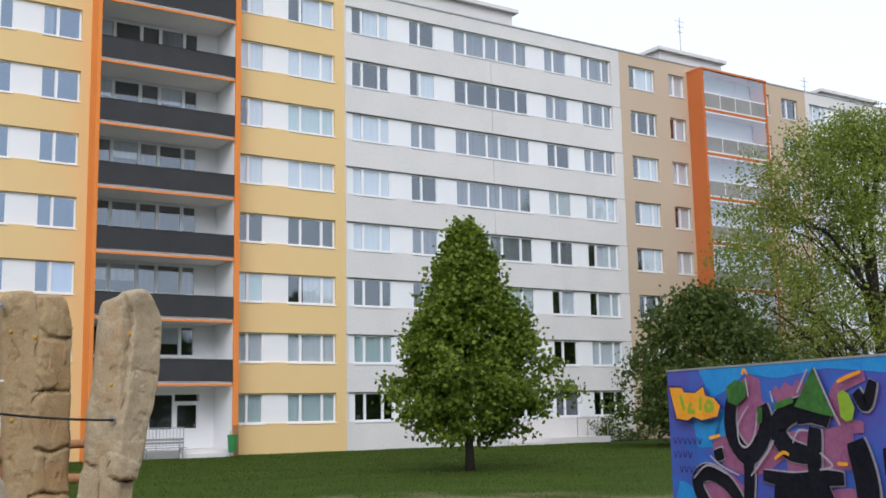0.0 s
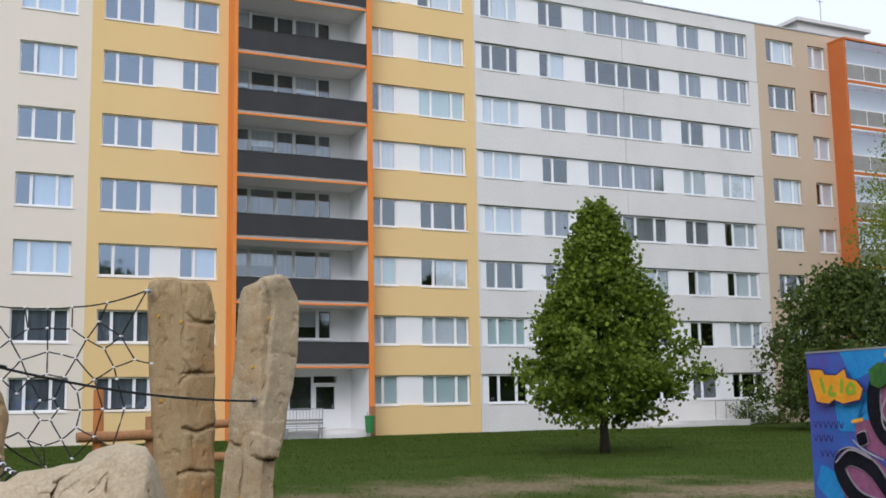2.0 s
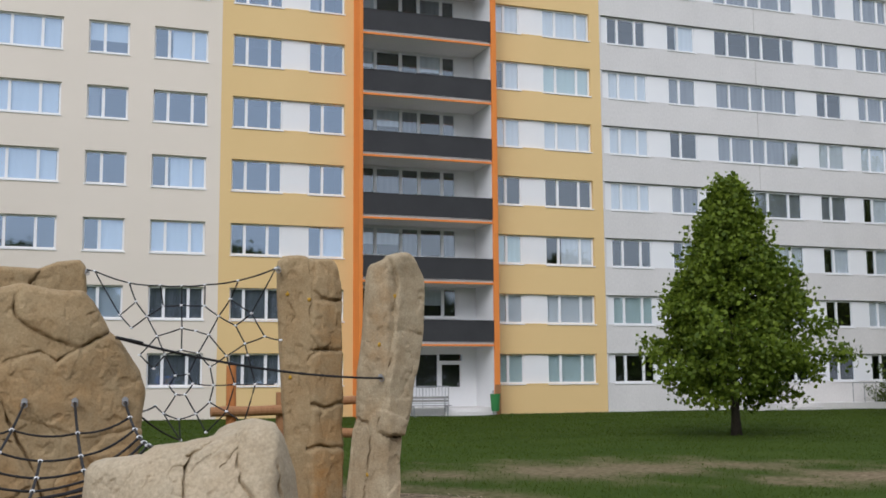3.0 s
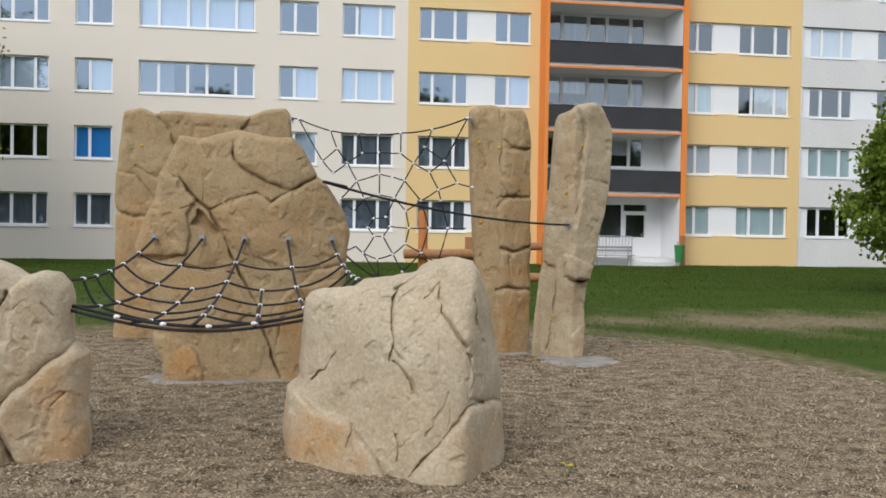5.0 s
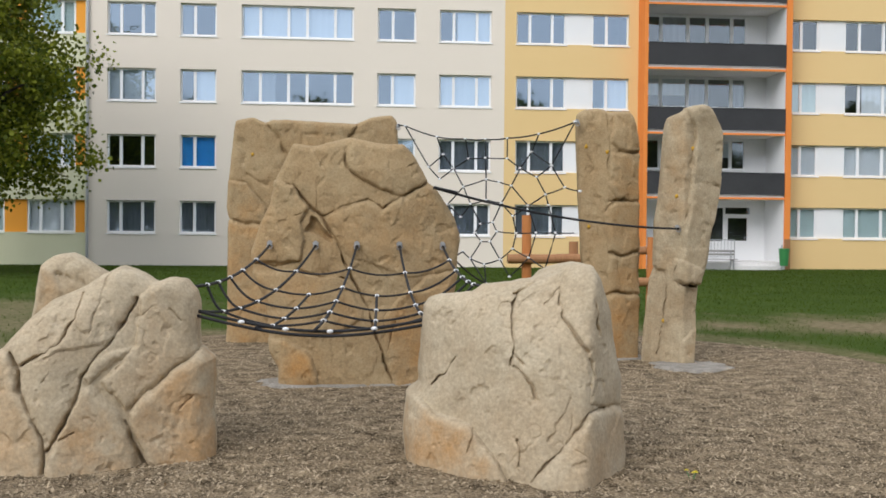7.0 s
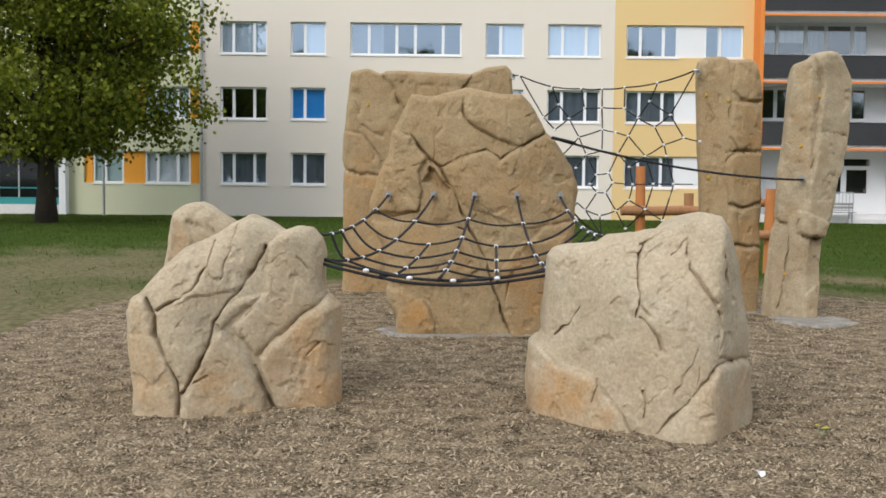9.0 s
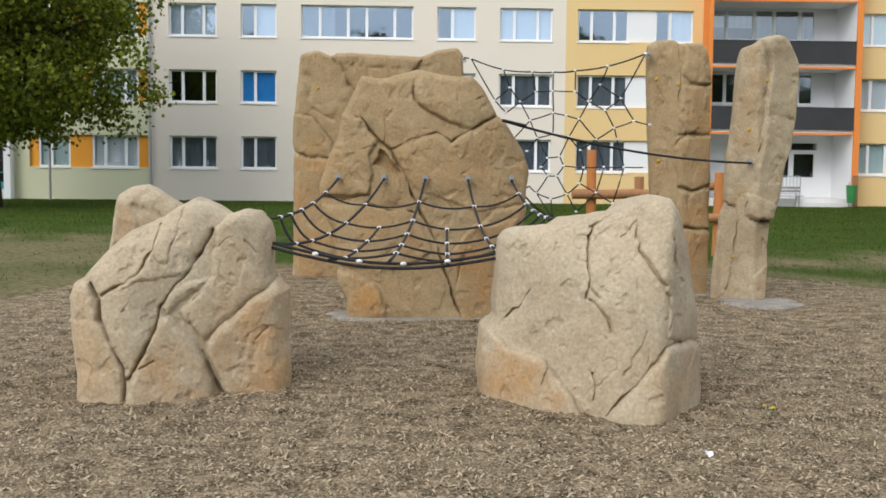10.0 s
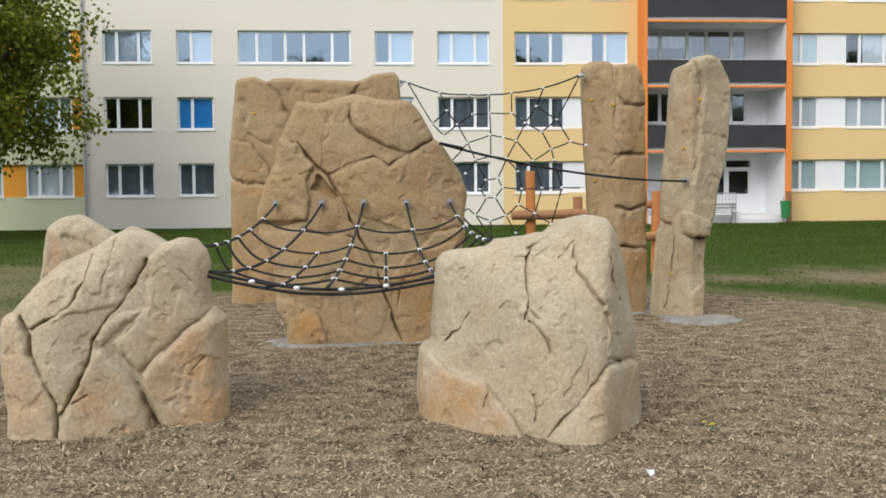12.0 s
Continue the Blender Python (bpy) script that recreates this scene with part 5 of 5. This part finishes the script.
def graffiti_board():
    root = thing("graffiti_board", "free-standing board covered with blue, black and pink spray paint", "graffiti wall")
    root.matrix_world = Matrix.Translation((4.87, -38.07, 0)) @ Matrix.Rotation(math.atan2(-2.79, -0.46), 4, "Z")
    # local x runs along the board, the painted face is local -y
    part("board", boxes((0, 4.6, 0, 0.10, 0, 2.0)), GRAFFITI_BLUE, root)
    part("cap_strip", boxes((-0.01, 4.61, -0.008, 0.108, 2.0, 2.02)), METAL, root)

    def smooth(pts, n=7):
        pts = [Vector((p[0], 0, p[1])) for p in pts]
        out = []
        for i in range(len(pts) - 1):
            p0, p1, p2, p3 = pts[max(i - 1, 0)], pts[i], pts[i + 1], pts[min(i + 2, len(pts) - 1)]
            for k in range(n):
                t = k / n
                out.append(0.5 * ((2 * p1) + (p2 - p0) * t + (2 * p0 - 5 * p1 + 4 * p2 - p3) * t * t + (3 * p1 - p0 - 3 * p2 + p3) * t ** 3))
        return out + [pts[-1]]

    layer = [0]

    def stroke(pts, width, material, taper=0.35):
        layer[0] += 1
        y = -0.001 * layer[0] - 0.002
        line = smooth(pts)
        bm = bmesh.new()
        rows = []
        for i, p in enumerate(line):
            d = (line[min(i + 1, len(line) - 1)] - line[max(i - 1, 0)]).normalized()
            nrm = Vector((-d.z, 0, d.x))
            w = width / 2 * (taper + (1 - taper) * math.sin(math.pi * min(max((i + 1) / (len(line) + 1), 0.04), 0.96)) ** 0.4)
            rows.append([bm.verts.new((p.x + nrm.x * w * s, y, max(p.z + nrm.z * w * s, 0.01))) for s in (-1, 1)])
        for a, b in zip(rows, rows[1:]):
            bm.faces.new((a[0], a[1], b[1], b[0]))
        part("painted_stroke", bm, material, root)

    def blob(pts, material):
        layer[0] += 1
        bm = bmesh.new()
        bm.faces.new([bm.verts.new((p[0], -0.001 * layer[0] - 0.002, p[1])) for p in pts])
        part("painted_shape", bm, material, root)

    blob([(0.55, 2.0), (0.75, 1.7), (1.0, 1.78), (1.3, 1.93), (1.75, 1.86), (2.4, 1.93), (3.2, 1.85), (4.55, 1.9), (4.55, 1.995)], CYAN_PAINT)
    stroke([(0.45, 1.35), (0.85, 1.4), (0.9, 1.15)], 0.4, CYAN_PAINT)
    stroke([(0.1, 0.75), (0.3, 0.65), (0.4, 0.5)], 0.3, CYAN_PAINT)
    # dusty pink ground of the letters
    blob([(1.34, 1.93), (1.5, 1.86), (1.52, 1.66), (1.63, 1.62), (1.62, 1.45), (1.72, 1.29), (1.89, 1.18), (1.57, 1.01), (1.33, 0.93), (1.17, 0.95), (0.9, 1.03), (0.73, 1.15), (0.74, 1.3), (0.94, 1.32), (0.99, 1.58), (1.08, 1.77)], PINK_PAINT)
    blob([(2.31, 1.40), (2.67, 1.43), (2.63, 1.05), (2.27, 1.03)], PINK_PAINT)
    blob([(1.66, 1.73), (1.72, 1.80), (1.78, 1.76), (1.86, 1.83), (1.94, 1.78), (2.02, 1.84), (2.13, 1.80), (1.99, 1.58), (1.72, 1.64)], PINK_PAINT)
    blob([(0.40, 0.89), (0.66, 1.04), (1.0, 0.96), (1.28, 0.79), (1.3, 0.3), (0.6, 0.45), (0.44, 0.66)], PINK_PAINT)
    blob([(1.80, 1.36), (2.16, 1.40), (2.11, 0.98), (1.82, 0.95)], PINK_PAINT)
    stroke([(2.79, 1.41), (2.56, 1.45), (2.47, 1.64), (2.56, 1.77), (2.84, 1.85)], 0.14, PINK_PAINT)
    stroke([(1.4, 0.55), (1.9, 0.5), (2.6, 0.7), (3.3, 0.5)], 0.4, PINK_PAINT)
    # black letters with a pale edge
    letters = [([(1.15, 1.77), (1.06, 1.58), (1.07, 1.33), (1.27, 1.14), (1.48, 1.26), (1.58, 1.45), (1.54, 1.62)], 0.19), ([(1.28, 1.17), (1.29, 0.93), (1.23, 0.5)], 0.15),
               ([(1.1, 0.5), (0.75, 0.55), (0.53, 0.72), (0.48, 0.89), (0.67, 0.96), (0.96, 0.86), (1.2, 0.62)], 0.17), ([(0.78, 1.12), (0.92, 1.16)], 0.12),
               ([(2.41, 1.47), (2.18, 1.58), (1.90, 1.54), (1.73, 1.40), (1.86, 1.22), (2.13, 1.16)], 0.22), ([(1.98, 1.54), (2.18, 1.58), (2.39, 1.52)], 0.26), ([(2.23, 1.41), (2.20, 1.21), (2.18, 0.95)], 0.18),
               ([(1.50, 0.96), (1.92, 0.93), (2.3, 0.97), (2.54, 0.97)], 0.14), ([(1.64, 0.80), (1.91, 0.76), (2.16, 0.76), (2.38, 0.86)], 0.30), ([(2.7, 1.3), (2.8, 0.9), (2.78, 0.3)], 0.26),
               ([(2.95, 1.8), (2.85, 1.6), (2.75, 1.72)], 0.12), ([(3.1, 1.25), (3.15, 0.7), (3.1, 0.1)], 0.25), ([(3.7, 1.7), (3.6, 1.2), (3.8, 0.8), (4.2, 1.0), (4.2, 1.5)], 0.22)]
    for pts, width in letters:
        stroke(pts, width + 0.03, WHITE_PAINT, 0.5)
    for pts, width in letters:
        stroke(pts, width, BLACK_PAINT, 0.5)
    blob([(2.26, 1.95), (2.43, 1.64), (2.50, 1.50), (2.3, 1.53), (1.99, 1.60), (2.09, 1.72)], GREEN_PAINT)
    blob([(1.03, 1.80), (1.17, 1.87), (1.35, 1.84), (1.32, 1.69), (1.18, 1.62), (1.05, 1.66)], GREEN_PAINT)
    blob([(2.54, 1.70), (2.60, 1.73), (2.67, 1.70), (2.73, 1.57), (2.69, 1.47), (2.62, 1.46), (2.56, 1.50)], LIME_PAINT)
    stroke([(1.72, 1.6), (1.98, 1.66)], 0.06, GREEN_PAINT)
    stroke([(1.52, 1.6), (1.5, 1.45)], 0.08, GREEN_PAINT)
    for pts in ([(1.36, 1.62), (1.20, 1.45), (1.19, 1.28), (1.29, 1.22), (1.42, 1.33), (1.48, 1.55)], [(2.28, 1.94), (2.43, 1.64), (2.55, 1.43)], [(1.34, 0.95), (1.59, 1.17), (1.69, 1.29)], [(1.17, 0.95), (0.90, 1.03), (0.73, 1.13)],
                [(0.44, 0.89), (0.68, 1.03), (1.0, 0.95)], [(1.95, 1.27), (2.03, 1.38), (2.16, 1.38)], [(2.29, 1.19), (2.43, 1.08), (2.27, 1.04)], [(1.72, 1.64), (1.69, 1.75)], [(2.05, 1.72), (2.2, 1.93)], [(1.35, 1.88), (1.38, 1.7)]):
        stroke(pts, 0.022, WHITE_PAINT)
    for pts in ([(1.30, 1.92), (1.34, 1.96), (1.38, 1.92)], [(0.74, 1.3), (0.92, 1.33)], [(1.70, 1.12), (1.82, 1.18), (1.9, 1.16)], [(2.56, 1.80), (2.68, 1.84), (2.84, 1.88)], [(2.5, 1.1), (2.62, 1.1)]):
        stroke(pts, 0.035, AMBER_PAINT)
    outline = [(0.11, 1.83), (0.33, 1.82), (0.37, 1.77), (0.56, 1.76), (0.69, 1.82), (0.72, 1.73), (0.86, 1.70), (0.95, 1.62), (0.90, 1.52), (0.64, 1.48), (0.50, 1.52), (0.41, 1.48), (0.22, 1.50), (0.18, 1.62)]
    cx, cz = sum(p[0] for p in outline) / len(outline), sum(p[1] for p in outline) / len(outline)
    blob([(cx + (x - cx) * 1.06, cz + (z - cz) * 1.12) for x, z in outline], NAVY_PAINT)
    blob(outline, AMBER_PAINT)
    for pts in ([(0.3, 1.74), (0.36, 1.58)], [(0.48, 1.66), (0.44, 1.58), (0.54, 1.57)], [(0.64, 1.72), (0.63, 1.58)], [(0.74, 1.66), (0.72, 1.59), (0.82, 1.6), (0.8, 1.67), (0.74, 1.66)]):
        stroke(pts, 0.05, LIME_PAINT)
    for z, a, b in ((1.27, 0.15, 0.62), (1.13, 0.15, 0.48), (0.98, 0.25, 0.58)):
        x = a
        while x < b:
            stroke([(x, z + 0.035), (x + 0.03, z - 0.03), (x + 0.06, z + 0.03)], 0.016, NAVY_PAINT)
            x += 0.085


graffiti_board()


# ---- trees ----
def leaf_cloud(centres, spread, per, size, seed, flat=0.8):
    r = np.random.default_rng(seed)
    n = len(centres) * per
    c = np.repeat(centres, per, 0) + r.normal(0, 1, (n, 3)) * spread * np.array((1, 1, flat))
    d = r.normal(0, 1, (n, 3)) + np.array((0, 0, -0.35))
    d /= np.linalg.norm(d, axis=1)[:, None]
    w = np.cross(d, r.normal(0, 1, (n, 3)))
    w /= np.linalg.norm(w, axis=1)[:, None]
    nn = np.cross(d, w)
    s = size * r.uniform(0.6, 1.3, n)[:, None]
    v = np.stack((c, c + d * s * 0.5 + w * s * 0.42 + nn * s * 0.12, c + d * s, c + d * s * 0.5 - w * s * 0.42 + nn * s * 0.12), 1).reshape(-1, 3)
    i = np.arange(n) * 4
    f = np.stack((np.stack((i, i + 1, i + 2), -1), np.stack((i, i + 2, i + 3), -1)), 1).reshape(-1, 3)
    return v, f


def tree(name, label, base, height, radius, low, profile, clumps, per, size, leaf, seed, trunk_r, fork, inner=0.25, spread=0.3, limbs=14, limb_r=0.35):
    """A tree: tapered trunk, limbs that rise to clumps of leaves. profile(t): crown radius at t of the crown's height, 0 to 1."""
    r = random.Random(seed)
    root = thing(name, label, "tree", loc=base)
    centres = []
    while len(centres) < clumps:
        t = r.random() ** 0.9
        a = r.random() * 2 * math.pi
        bulge = 1 + 0.13 * math.sin(9 * a + 11 * t) + 0.16 * math.sin(3 * a + seed) + 0.12 * math.sin(5 * a + t * 9 + seed) + 0.10 * math.sin(t * 17 + 2 * a)
        rr = radius * profile(t) * bulge * math.sqrt(inner + (1 - inner) * r.random())
        centres.append((rr * math.cos(a), rr * math.sin(a), low + (height - low) * t + r.uniform(-0.1, 0.1)))
    wood = bmesh.new()
    ks = [k / 10 for k in range(11)]
    line = [Vector((0.08 * math.sin(k * 5 + seed) * k, 0.08 * math.cos(k * 4) * k, height * 0.9 * k)) for k in ks]
    tube(wood, line, [trunk_r * (1.25 if k == 0 else (1 - 0.93 * k)) for k in ks], 10)
    part("trunk", wood, BARK, root, smooth=True)
    for i in range(limbs):
        tgt = Vector(r.choice(centres))
        h = min(max(fork, tgt.z - radius * 0.55 - 0.3 * r.random()), height * 0.8)
        start = Vector((0, 0, h))
        mid = start.lerp(tgt, 0.5) + Vector((r.uniform(-.2, .2), r.uniform(-.2, .2), 0.12 * radius))
        bm = bmesh.new()
        rad = trunk_r * limb_r * (1 - h / height * 0.6)
        tube(bm, [start, start.lerp(mid, 0.55), mid, mid.lerp(tgt, 0.5), tgt], [rad, rad * 0.8, rad * 0.55, rad * 0.35, rad * 0.12], 6)
        for k in range(4):
            t2 = Vector(r.choice(centres))
            near = min((Vector(r.choice(centres)) for _ in range(14)), key=lambda q: (q - mid).length)
            tube(bm, [mid.lerp(tgt, 0.2 * k), mid.lerp(near, 0.5) + Vector((0, 0, 0.1)), near], [rad * 0.35, rad * 0.2, rad * 0.07], 5)
        part("limb", bm, BARK, root, smooth=True)
    v, f = leaf_cloud(np.array(centres), spread, per, size, seed)
    tagged(place("crown", raw_mesh("crown", v, f, leaf), root), "crown of many small leaves")
    return root


def egg(t):
    return max(0.03, min(0.55 + 2.2 * t, 1.0, 1.25 * (1 - t) ** 0.95))


def dome(t):
    return max(0.05, math.cos(t * math.pi / 2 * 0.97)) ** 0.55 * (0.75 + 0.25 * math.sin(min(t * 4, 1) * math.pi / 2))


tree("maple_tree", "young dense deep green maple tree on the lawn", (14.3, -20.6, 0), 7.0, 2.5, 1.0, egg, 470, 85, 0.145, LEAF_DEEP, 3, 0.13, 1.2, inner=0.10, spread=0.20)
tree("broad_tree", "broad dark-trunked tree with yellow-green leaves", (-18.2, -9.2, 0), 12.5, 5.2, 2.5, dome, 1000, 78, 0.17, LEAF_GOLD, 7, 0.34, 2.0, inner=0.10, spread=0.33, limbs=30, limb_r=0.5)
tree("round_tree", "round dark green tree in front of the block", (33.4, -12, 0), 6.9, 3.9, 0.6, dome, 430, 46, 0.2, LEAF_DARK, 5, 0.16, 0.8, inner=0.15, spread=0.32)
tree("spring_tree", "tall sparse light green spring tree with bare branches", (45.5, -12.5, 0), 16.5, 9.0, 3.0, dome, 900, 85, 0.15, LEAF_LIGHT, 13, 0.36, 1.6, inner=0.10, spread=0.45, limbs=24, limb_r=0.5)


park_tree = tree("park_tree", "tall leafy tree of the park row facing the block", (-40, -74, 0), 15.5, 6.8, 1.5, dome, 260, 44, 0.6, LEAF_DARK, 21, 0.35, 1.6, inner=0.1, spread=0.6, limbs=6)
tagged(park_tree, group="park trees")
for k in range(1, 20):
    size = 0.85 + 0.25 * ((k * 7) % 5) / 5
    park_tree.scale = (size, size, size)
    copy_thing(park_tree, pose(-40 + 8.0 * k, -74 - 3.0 * ((k * 3) % 4), 0, 0, 0, 67 * k))
park_tree.scale = (1, 1, 1)


def shrub(x, y, h, w, leaf, seed):
    r = random.Random(seed)
    root = thing("shrub", "low leafy shrub at the foot of the facade", "shrub", "shrubs", loc=(x, y, 0))
    centres = np.array([(r.gauss(0, w / 2.4), r.gauss(0, w / 3.5), h * (0.15 + 0.75 * r.random() ** 1.3)) for _ in range(60)])
    stem = bmesh.new()
    for c in centres[:9]:
        tube(stem, [(0, 0, 0), c * 0.5, c], [0.02, 0.013, 0.005], 5)
    part("stem", stem, BARK, root)
    v, f = leaf_cloud(centres, 0.13, 26, 0.09, seed)
    place("crown", raw_mesh("crown", v, f, leaf), root)


for sx, sh, sw, sd in ((36.6, 1.5, 1.1, 1), (38.3, 0.7, 1.6, 2), (44.0, 1.2, 2.2, 3), (46.0, 1.0, 2.0, 4)):
    shrub(sx, -1.6, sh, sw, LEAF_DARK, sd)

# ---- things by the facade ----
porch = thing("side_porch", "low concrete porch with a grey railing at the block", "porch")
part("slab", boxes((28.4, 36.2, -2.2, -0.002, 0, 0.32)), CONCRETE, porch)
part("step", boxes((29.5, 32.0, -2.55, -2.2, 0, 0.16)), CONCRETE, porch)
rail_bm = bmesh.new()
for rx in (34.0, 34.7, 35.4, 36.1):
    tube(rail_bm, [(rx, -2.1, 0.3), (rx, -2.1, 1.3)], 0.022, 6)
tube(rail_bm, [(34.0, -2.1, 1.3), (36.1, -2.1, 1.3)], 0.025, 6)
part("railing", rail_bm, METAL, porch)

bench = thing("bench", "weathered wooden slat bench by the entrance", "bench", loc=(10.9, -1.75, 0))
for by, bz in ((0, 0.45), (0.13, 0.45), (0.26, 0.45)):
    part("seat_slat", boxes((0, 1.9, by, by + 0.11, bz, bz + 0.035)), CONCRETE_DARK, bench)
for bz in (0.62, 0.76):
    part("back_slat", boxes((0, 1.9, 0.40, 0.43, bz, bz + 0.1)), CONCRETE_DARK, bench)
for bx in (0.15, 1.7):
    part("leg", boxes((bx, bx + 0.05, 0.0, 0.05, 0, 0.45), (bx, bx + 0.05, 0.35, 0.40, 0, 0.86), (bx, bx + 0.05, 0.05, 0.35, 0.40, 0.45)), METAL, bench)

bin_ob = thing("litter_bin", "small green plastic litter bin on a post", "litter bin", loc=(14.85, -1.75, 0))
bm = bmesh.new()
tube(bm, [(0, 0, 0.2), (0, 0, 0.5), (0, 0, 0.92), (0, 0, 0.95)], [0.17, 0.2, 0.23, 0.24], 14)
part("body", bm, BIN_GREEN, bin_ob, smooth=False)
bm = bmesh.new()
tube(bm, [(0, 0.24, 0), (0, 0.24, 1.1)], 0.03, 8)
part("post", bm, METAL, bin_ob)
board = thing("notice_post", "short rust-brown panel beside the entrance wall", "panel", loc=(15.22, -1.15, 0))
part("panel", boxes((-0.1, 0.16, 0, 0.06, 0.0, 1.35)), WOOD, board)

pole = bmesh.new()
tube(pole, [(-18.6, -1.6, 0), (-18.6, -1.6, 3.0)], 0.055, 8)
tagged(part("lamp_pole", pole, METAL, None), "thin grey metal pole on the lawn edge", "pole")


def glazed_entrance():
    root = thing("glazed_entrance", "glazed ground-floor entrance with teal rail and white posts", "entrance")
    x0, x1, y = -24.4, -20.9, -0.35
    part("post", boxes((x1, x1 + 0.28, y - 0.1, -0.002, 0, 2.95)), WHITE, root)
    part("post", boxes((x0 - 0.28, x0, y - 0.1, -0.002, 0, 2.95)), WHITE, root)
    # Lintel and backing are coloured dark in place of a deep recess's shade.
    part("lintel", boxes((x0, x1, y - 0.1, -0.002, 2.7, 2.95)), CONCRETE_DARK, root)
    part("plinth", boxes((x0, x1, y - 0.05, -0.002, 0, 0.42)), CONCRETE, root)
    part("backing", boxes((x0, x1, -0.05, -0.003, 0.42, 2.7)), DARK_ROOM, root)
    part("lower_panel", boxes((x0, x1, y, y + 0.04, 0.42, 0.72)), TEAL, root, "teal metal panel")
    n = 4
    w = (x1 - x0) / n
    for k in range(n):
        part("pane", sheet(x0 + k * w + 0.03, x0 + (k + 1) * w - 0.03, y, 0.74, 2.68), GLASS_DIM, root)
        if k:
            part("mullion", boxes((x0 + k * w - 0.03, x0 + k * w + 0.03, y - 0.02, y + 0.04, 0.72, 2.7)), METAL, root)
    part("rail", boxes((x0, x1, y - 0.06, y - 0.03, 1.1, 1.15)), TEAL, root)


glazed_entrance()


# ---- concrete footings and scraps on the chips ----
def footing(cx, cy, a, b, seed):
    r = random.Random(seed)
    bm = bmesh.new()
    n = 28
    ring = [(cx + a * (1 + r.uniform(-0.25, 0.2)) * math.cos(k * 2 * math.pi / n), cy + b * (1 + r.uniform(-0.25, 0.2)) * math.sin(k * 2 * math.pi / n)) for k in range(n)]
    top = [bm.verts.new((cx + (x - cx) * 0.9, cy + (y - cy) * 0.9, 0.012)) for x, y in ring]
    low = [bm.verts.new((x, y, -0.03)) for x, y in ring]
    bm.faces.new(top)
    for k in range(n):
        bm.faces.new((low[k], low[(k + 1) % n], top[(k + 1) % n], top[k]))
    tagged(part("concrete_footing", bm, FOOTING, None), "dusty grey concrete footing at the rock's foot", "footing", "concrete footings")


FOOTING = mat("dusty_concrete", (0.16, 0.14, 0.115), (0.42, 0.385, 0.33), 0.95, 5, 60, 0.9, depth=0.02)
footing(0.05, -34.6, 0.48, 0.55, 1)
footing(-4.0, -35.8, 0.98, 0.42, 2)
footing(-0.68, -33.6, 0.5, 0.42, 3)


def scrap(name, label, x, y, size, material, seed):
    r = random.Random(seed)
    bm = bmesh.new()
    z = float(chips_height(x, y)) + 0.022
    c = bm.verts.new((x, y, z))
    ring = [bm.verts.new((x + size * r.uniform(0.6, 1.2) * math.cos(k * math.pi / 4), y + size * r.uniform(0.5, 1.0) * math.sin(k * math.pi / 4), z + r.uniform(-0.03, 0.012))) for k in range(8)]
    for k in range(8):
        bm.faces.new((c, ring[k], ring[(k + 1) % 8]))
    tagged(part(name, bm, material, None), label, "litter")


scrap("paper_scrap", "crumpled white paper scrap on the wood chips", -2.48, -41.37, 0.035, WHITE, 1)


def dandelion(x, y, seed):
    r = random.Random(seed)
    z = float(chips_height(x, y))
    root = thing("dandelion", "small yellow dandelion flowers among the chips", "flower", loc=(x, y, z))
    for k in range(4):
        fx, fy, fz = r.uniform(-0.035, 0.035), r.uniform(-0.05, 0.05), r.uniform(0.03, 0.05)
        bm = bmesh.new()
        tube(bm, [(fx * 0.5, fy * 0.5, 0), (fx, fy, fz)], 0.002, 5)
        part("stem", bm, BIN_GREEN, root)
        bm = bmesh.new()
        for ring, (n, rad, h) in enumerate(((14, 0.017, 0.0), (10, 0.011, 0.004), (6, 0.006, 0.006))):
            for i in range(n):
                a = (i + 0.5 * ring) * 2 * math.pi / n
                c, s = math.cos(a), math.sin(a)
                q = [(fx + c * 0.002 - s * 0.001, fy + s * 0.002 + c * 0.001, fz + h), (fx + c * rad - s * 0.003, fy + s * rad + c * 0.003, fz + h + 0.003), (fx + c * rad + s * 0.003, fy + s * rad - c * 0.003, fz + h + 0.003)]
                bm.faces.new([bm.verts.new(v) for v in q])
        part("flower_head", bm, PETAL, root)


PETAL = mat("yellow_petal", (0.62, 0.48, 0.02), (0.75, 0.60, 0.04), 0.7, 10, 60, 0.0)
dandelion(-1.8, -40.36, 2)
